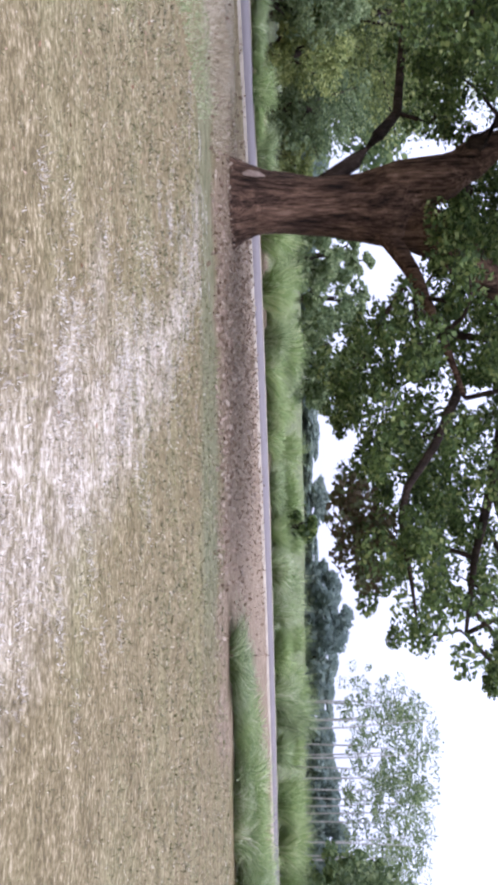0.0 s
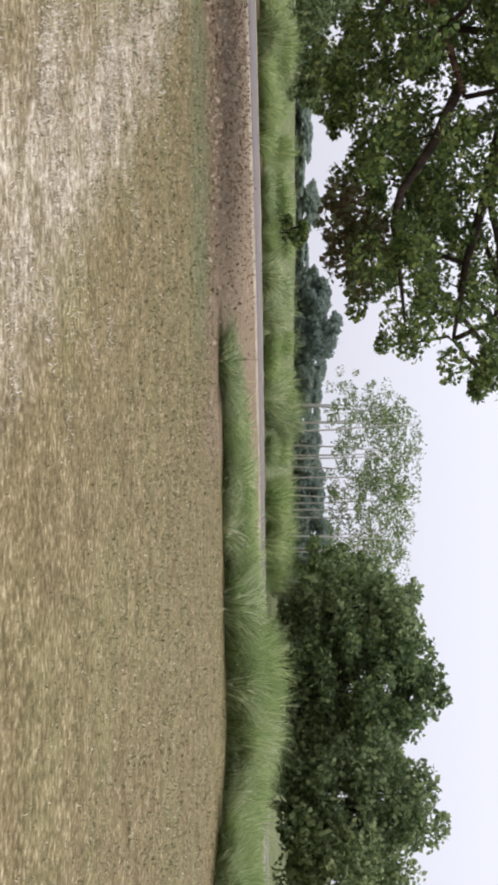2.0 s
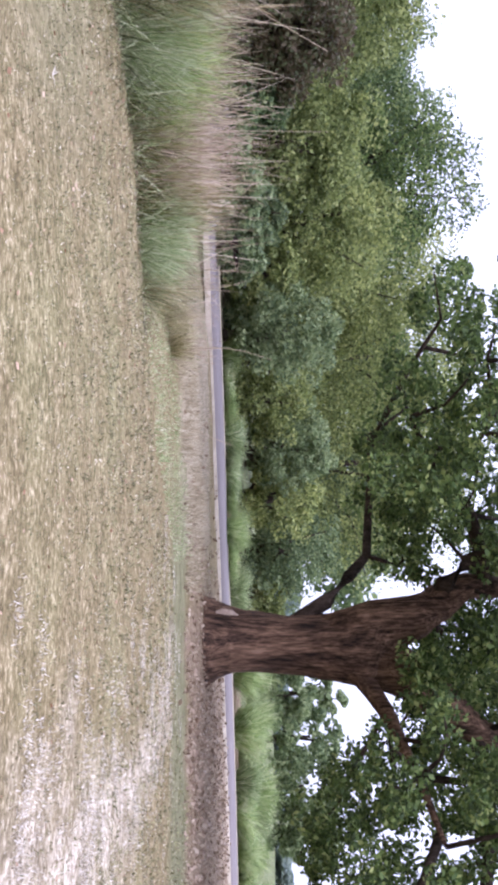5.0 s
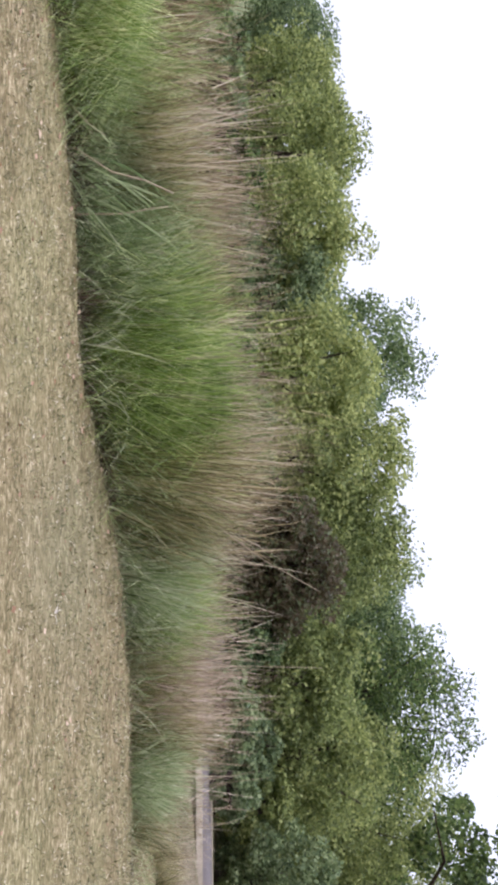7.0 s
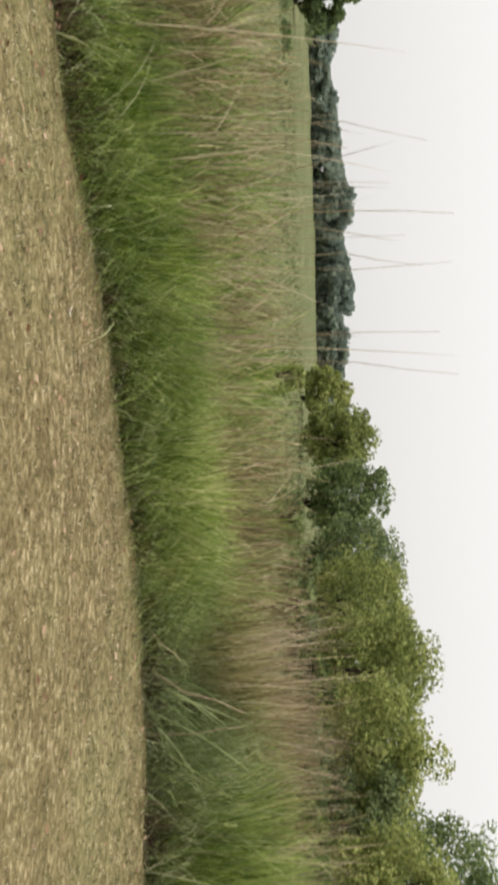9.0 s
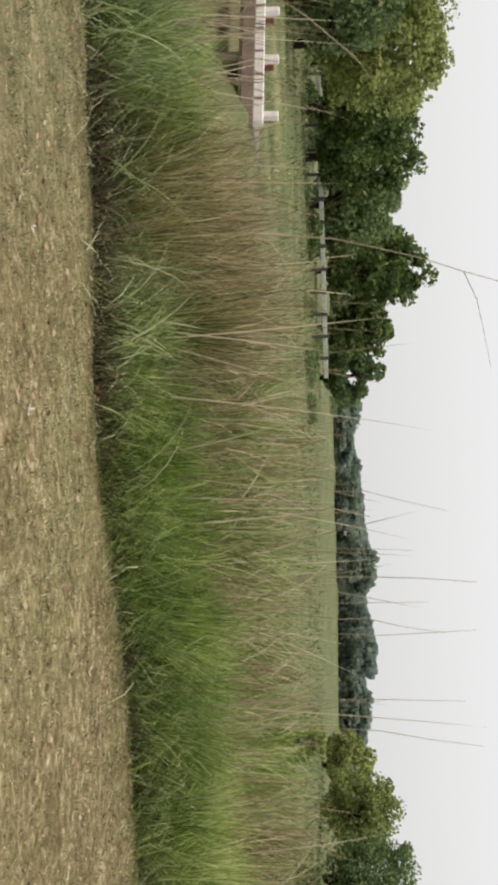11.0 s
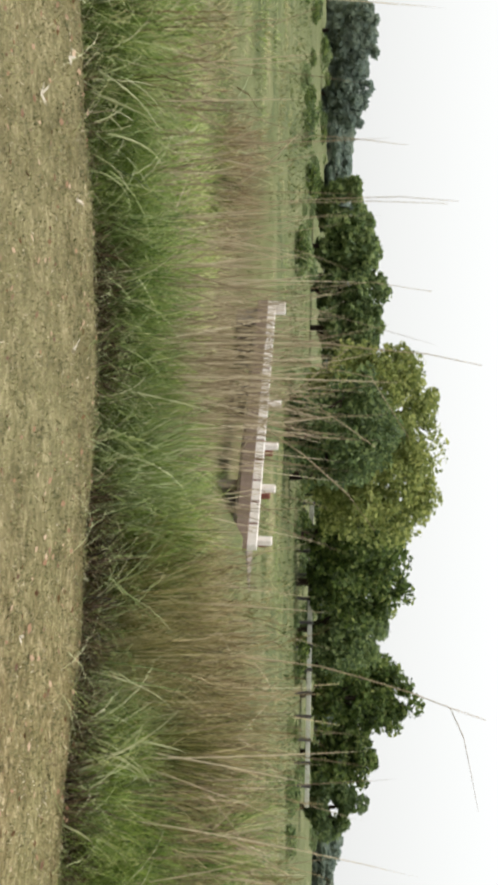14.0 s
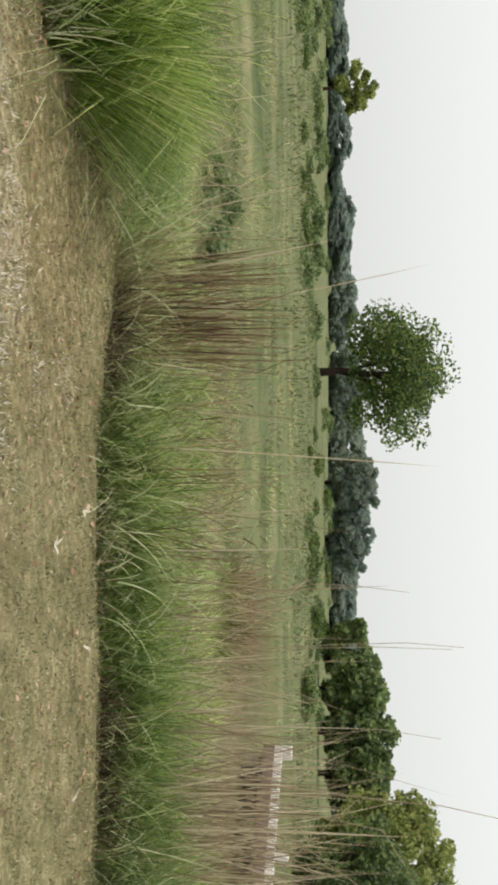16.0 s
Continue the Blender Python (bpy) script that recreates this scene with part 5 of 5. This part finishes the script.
def turf():
    """Loose straw and short blades on the mown lawn."""
    rng = np.random.default_rng(5)
    n = 330000
    az = rng.uniform(-152, 38, n)
    far = edge_at(az) + 0.35
    d = 4.8 + (np.minimum(far, 27) - 4.8) * rng.uniform(0, 1, n) ** 0.9
    # in tufts of eight or so, a hand's width apart
    lead = rng.integers(0, n // 8, n)
    d, az = d[lead] + rng.normal(0, 0.035, n), az[lead] + np.degrees(rng.normal(0, 0.035, n) / d[lead])
    root = np.stack([d * np.sin(np.radians(az)), d * np.cos(np.radians(az)), ground_z(az, d) - 0.005], 1)
    pick = rng.uniform(0, 1, n) < np.interp(az, (-150, -100, -88, 40), (0.25, 0.25, 0.5, 0.5))
    grow = np.clip(d / 8.5, 0.8, 1.7)
    out = []
    for key, sel, mat, tilt in (("cut_grass", pick, M_TURF_DRY, 1.3), ("lawn_grass", ~pick, M_TURF_GREEN, 1.0)):
        k = int(sel.sum())
        co, q, t = blades(rng, root[sel], rng.uniform(0, 6.28, k), rng.uniform(0.02, 0.05, k) * grow[sel], np.clip(rng.normal(tilt, 0.25, k), 0, 1.45), np.zeros(k), rng.uniform(0.006, 0.012, k) * grow[sel], 1)
        out.append(tagged(new(key, grid_mesh(key, co, q, t, [mat])), "short mown grass blades on the lawn" if mat is M_TURF_GREEN else "dry cut straw lying on the lawn", "grass", kind="stuff"))
    # bleached straw lying thick along the trodden track
    m = 300
    q = rng.uniform(0, 1, m) ** 1.2
    bx = np.interp(q, (0, 0.12, 0.35, 0.55, 0.75, 1), (-3.3, -2.3, -0.95, -0.3, 0.0, 0.5)) + rng.normal(-0.1, 0.75, m)
    by = np.interp(q, (0, 0.12, 0.35, 0.55, 0.75, 1), (16.7, 16.1, 12.8, 9.6, 7.8, 5.4)) + rng.normal(0, 0.9, m)
    q = rng.uniform(-152, -127, 45)
    r = 5.5 + rng.normal(0, 0.55, 45)
    bx, by = np.concatenate([bx, r * np.sin(np.radians(q))]), np.concatenate([by, r * np.cos(np.radians(q))])
    m = len(bx)
    per = (12 * 14 ** rng.uniform(0, 1, m)).astype(int)
    x, y = np.repeat(bx, per), np.repeat(by, per)
    k = len(x)
    x, y = x + rng.normal(0, 0.14, k), y + rng.normal(0, 0.09, k)
    co, qd, t = blades(rng, np.stack([x, y, ground_z(np.degrees(np.arctan2(x, y)), np.hypot(x, y)) - 0.004], 1), rng.uniform(0, 6.28, k), rng.uniform(0.02, 0.055, k), np.clip(rng.normal(0.9, 0.3, k), 0, 1.4), np.zeros(k), rng.uniform(0.006, 0.013, k), 1)
    out.append(tagged(new("bleached_straw", grid_mesh("bleached_straw", co, qd, t, [M_PALE])), "bleached straw along the trodden track", "grass", kind="stuff"))
    return out


turf()


def hedge_grass(name, azs, dists, tops, n, depth, mat, seed, label, width=0.012, lean=0.25, most=9.0):
    """A long band of tall grass, too dense to count, in soft mounds."""
    rng = np.random.default_rng(seed)
    az = rng.uniform(azs[0], azs[-1], n)
    back = rng.uniform(0, 1, n)
    d = np.interp(az, azs, dists) + back * depth + np.abs(rng.normal(0, 0.06 * depth, n)) * np.sin(az * 1.9)
    x, y = d * np.sin(np.radians(az)), d * np.cos(np.radians(az))
    tall = 0.88 + 0.25 * np.sin(x * 0.71 + 1.7 * np.sin(y * 0.37)) * np.sin(y * 0.53 + 1.3 * np.sin(x * 0.29)) + 0.15 * np.sin(x * 2.1 + y * 1.3)
    keep = (ditch(az, d) < 0.3) | (rng.uniform(0, 1, n) < 0.12)
    az, d, back, tall = az[keep], d[keep], back[keep], tall[keep]
    n = len(az)
    H = (EYE_H + d * np.tan(np.radians(np.interp(az, azs, tops)))) * tall * rng.uniform(0.75, 1.2, n) * np.interp(back, (0, 0.25, 1), (0.6, 0.95, 1))
    root = np.stack([d * np.sin(np.radians(az)), d * np.cos(np.radians(az)), ground_z(az, d) - 0.05], 1)
    co, q, t = blades(rng, root, rng.uniform(0, 6.28, n), np.clip(H, 0.12, most * rng.uniform(0.6, 1.2, n)), np.abs(rng.normal(lean, 0.15, n)), np.abs(rng.normal(0.35, 0.2, n)), np.full(n, width), 2)
    return tagged(new(name, grid_mesh(name, co, q, t, [mat])), label, "grass", kind="stuff")


hedge_grass("verge_grass", (-32, -26, -20, -15), (14.2, 14.4, 15.2, 17.4), (-5.2, -5.2, -4.9, -4.9), 5000, 4.0, M_GRASS_BLUE, 34, "low soft grass on the verge before the lane", 0.012)
hedge_grass("dry_verge", (-33, -24, -18, -13.5), (18.5, 19, 19.5, 20), (-3.9, -3.5, -3.2, -3.6), 12000, 7.0, M_STRAW, 35, "dry straw-coloured grass beside the lane", 0.012)
hedge_grass("field_grass", (-150, -137, -120, -113, -104, -100, -90, -60, -40), (14, 14, 15, 17, 17, 16, 16, 18, 22), (-5.0, -4.9, -4.8, -4.8, -4.9, -4.4, -4.0, -3.2, -3.0), 70000, 30, M_FIELD, 33, "rough grass of the open field", 0.012, 0.85, 0.24)


def leaf_litter():
    """Fallen leaves on the bare ground between lawn and lane."""
    rng = np.random.default_rng(61)
    n = 5000
    az = np.clip(rng.normal(-3, 6.5, n), -22, 10)
    d = 19.5 + rng.normal(0, 0.5, n) + (np.interp(az, (-16, -5, 5, 15), (29, 33, 38, 43)) - 19.5) * rng.uniform(0, 1, n)
    c = np.stack([d * np.sin(np.radians(az)), d * np.cos(np.radians(az)), ground_z(az, d) + rng.uniform(0.01, 0.07, n)], 1)
    co, q, t = leaves(rng, c, rng.uniform(0.03, 0.075, n))
    return tagged(new("fallen_leaves", grid_mesh("fallen_leaves", co, q, t, [M_LITTER])), "brown fallen leaves and twigs under the old tree", "leaves", kind="stuff")


leaf_litter()


def lawn_leaves():
    """Small fallen leaves scattered over the mown grass."""
    rng = np.random.default_rng(63)
    n = 1500
    az = rng.uniform(-150, 0, n)
    d = 5.0 + (edge_at(az) - 5.0) * rng.uniform(0, 1, n) ** 0.7
    c = np.stack([d * np.sin(np.radians(az)), d * np.cos(np.radians(az)), ground_z(az, d) + rng.uniform(0.012, 0.03, n)], 1)
    co, q, t = leaves(rng, c, rng.uniform(0.018, 0.042, n))
    co[:, 2] = np.repeat(c[:, 2], 4) + (co[:, 2] - np.repeat(c[:, 2], 4)) * 0.4
    return tagged(new("lawn_leaves", grid_mesh("lawn_leaves", co, q, t, [M_RUSSET])), "small russet leaves fallen on the mown lawn", "leaves", kind="stuff")


lawn_leaves()


def fallen_leaf(az, d, size, seed):
    """One long withered leaf, curled, lying on the lawn."""
    rng = np.random.default_rng(seed)
    n = 4
    root = np.repeat(np.array([polar(az, d, float(ground_z(az, d)) + 0.015)]), n, 0)
    co, q, t = blades(rng, root, rng.uniform(0, 6.28, n), np.full(n, size) * rng.uniform(0.6, 1.0, n), rng.uniform(0.7, 1.3, n), np.full(n, 0.25), np.full(n, 0.02), 5)
    return tagged(new("fallen_leaf", grid_mesh("fallen_leaf", co, q, t, [M_PALE])), "pale curled withered leaf lying on the lawn", "leaf", "withered leaves on the lawn")


for j, (az, d, size) in enumerate(((-110.5, 7.3, 0.16), (-122.3, 6.6, 0.1), (-123.9, 7.3, 0.09), (-117.6, 7.4, 0.12), (-97.0, 6.2, 0.08), (-88.4, 5.9, 0.08), (-37.5, 8.8, 0.12), (-76.0, 7.2, 0.07))):
    fallen_leaf(az, d, size * 0.75, 820 + j)


def scrub():
    """Low bushes scattered over the open field."""
    rr = random.Random(9)
    kinds = []
    for k in range(4):
        rng = np.random.default_rng(200 + k)
        u = rng.normal(size=(16, 3))
        u /= np.linalg.norm(u, axis=1)[:, None]
        c = u * np.array([0.45, 0.45, 0.3])
        c[:, 2] = np.abs(c[:, 2]) + 0.12
        kinds.append(crown_mesh("leaves", c, rng.uniform(0.14, 0.28, 16), 45, 0.07, (M_LEAF_BIG, M_LEAF_DARK, M_LEAF_DARK, M_LEAF_GREY)[k], 210 + k))
    for j in range(160):
        az = rr.uniform(-152, -88)
        d = rr.uniform(50, 84) if j < 85 else rr.uniform(95, 180)
        if -116 < az < -100 and d < 36:
            continue
        s = rr.uniform(0.35, 0.95) * (1 + d / 150)
        ob = new("shrub", rr.choice(kinds))
        ob.matrix_world = Matrix.Translation(polar(az, d, float(ground_z(az, d)) - 0.05)) @ Matrix.Rotation(rr.uniform(0, 6.28), 4, "Z") @ Matrix.Diagonal((s * 1.5, s * 1.5, s * 1.25, 1))
        tagged(ob, "low green shrub in the open field", "shrub", "scrub in the field")
    for az, d, s in ((-139.6, 17.5, 0.6), (-136.6, 16.6, 0.7), (-138.2, 19.5, 0.5)):
        ob = new("shrub", kinds[3])
        ob.matrix_world = Matrix.Translation(polar(az, d, float(ground_z(az, d)) - 0.05)) @ Matrix.Rotation(az, 4, "Z") @ Matrix.Diagonal((s * 1.3, s * 1.3, s * 1.2, 1))
        tagged(ob, "low blue-green shrub at the near side of the field", "shrub", "scrub in the field")


scrub()
hedge_grass("far_field_grass", (-150, -60), (42, 42), (-1.0, -1.0), 26000, 80, M_FIELD, 36, "rough grass far out in the field", 0.06, 0.5, 0.35)


def far_strip():
    """Pale panels added for lit field between dark posts, before the far trees."""
    top = new("boundary_wall")
    a, b = polar(-103.5, 62), polar(-89.5, 66)
    way = (b - a).normalized()
    top.location = a
    turn = math.atan2(way.y, way.x)
    L = (b - a).length
    n = 13
    for j in range(n):
        u = L / n * (j + 0.5)
        bm = bmesh.new()
        box(bm, way * u + Vector((0, 0, 0.72)), (L / n - 0.22, 0.15, 0.24), turn, 0.02)
        part("panel", bm, M_FIELD_STRIP, top)
        bm = bmesh.new()
        box(bm, way * (u - L / n / 2) + Vector((0, 0, 0.42)), (0.14, 0.2, 0.95), turn, 0.02)
        part("post", bm, M_METAL, top)
    return tagged(top, "low pale panels for a lit strip of field between dark posts", "wall")


far_strip()


# ---- culvert bridge over the ditch ----
def bridge():
    a, b = polar(-101.2, 23.6), polar(-112.6, 30.0)
    way = (b - a).normalized()
    L = (b - a).length
    turn = math.atan2(way.y, way.x)
    top = new("culvert_bridge")
    top.location = a
    side = Vector((-way.y, way.x, 0))

    def put(u, s, z, size, name, mat, label="", bevel=0.01):
        bm = bmesh.new()
        box(bm, way * u + side * s + Vector((0, 0, z)), size, turn, bevel)
        return part(name, bm, mat, top, label)

    put(L / 2 + 0.1, -0.66, -0.17, (L - 0.2, 1.6, 0.3), "deck", M_CONCRETE, "weathered brown concrete deck", 0.02)
    n = 13
    w = L / n
    for j in range(n):
        put(w * (j + 0.5), 0.06, 0.085, (w * 0.9, 0.16, 0.19), "kerb_block", M_WHITEWASH)
        put(w * (j + 1), 0.045, 0.08, (w * 0.11, 0.13, 0.18), "joint", M_REDPAINT)
    put(L + 0.1, 0.0, 0.2, (0.26, 0.26, 0.44), "end_pillar", M_WHITEWASH, "whitewashed square end pillar", 0.02)
    for u in (0.4, 1.93, 3.3, 4.75):
        put(u, -0.12, 0.24, (0.16, 0.14, 0.44), "post", M_WHITEWASH, "", 0.02)
    for u in (1.15, 2.6, 4.0):
        put(u, -0.9, 0.13, (0.18, 0.16, 0.34), "far_post", M_REDPAINT, "dull red post on the far side", 0.02)
    put(L / 2, 0.17, -0.13, (L + 0.3, 0.07, 0.26), "edge_beam", M_BEAM, "stained brown concrete beam below the kerb", 0.015)
    for u in (0.25, L - 0.25):
        put(u, -0.7, -0.75, (0.5, 1.5, 0.86), "abutment", M_CONCRETE, "", 0.02)
    for u in (2.0, 5.2):
        put(u, -0.5, -0.78, (0.25, 0.9, 0.92), "pier", M_CONCRETE)
    return tagged(top, "low culvert bridge with whitewashed kerb blocks and posts", "bridge")


bridge()
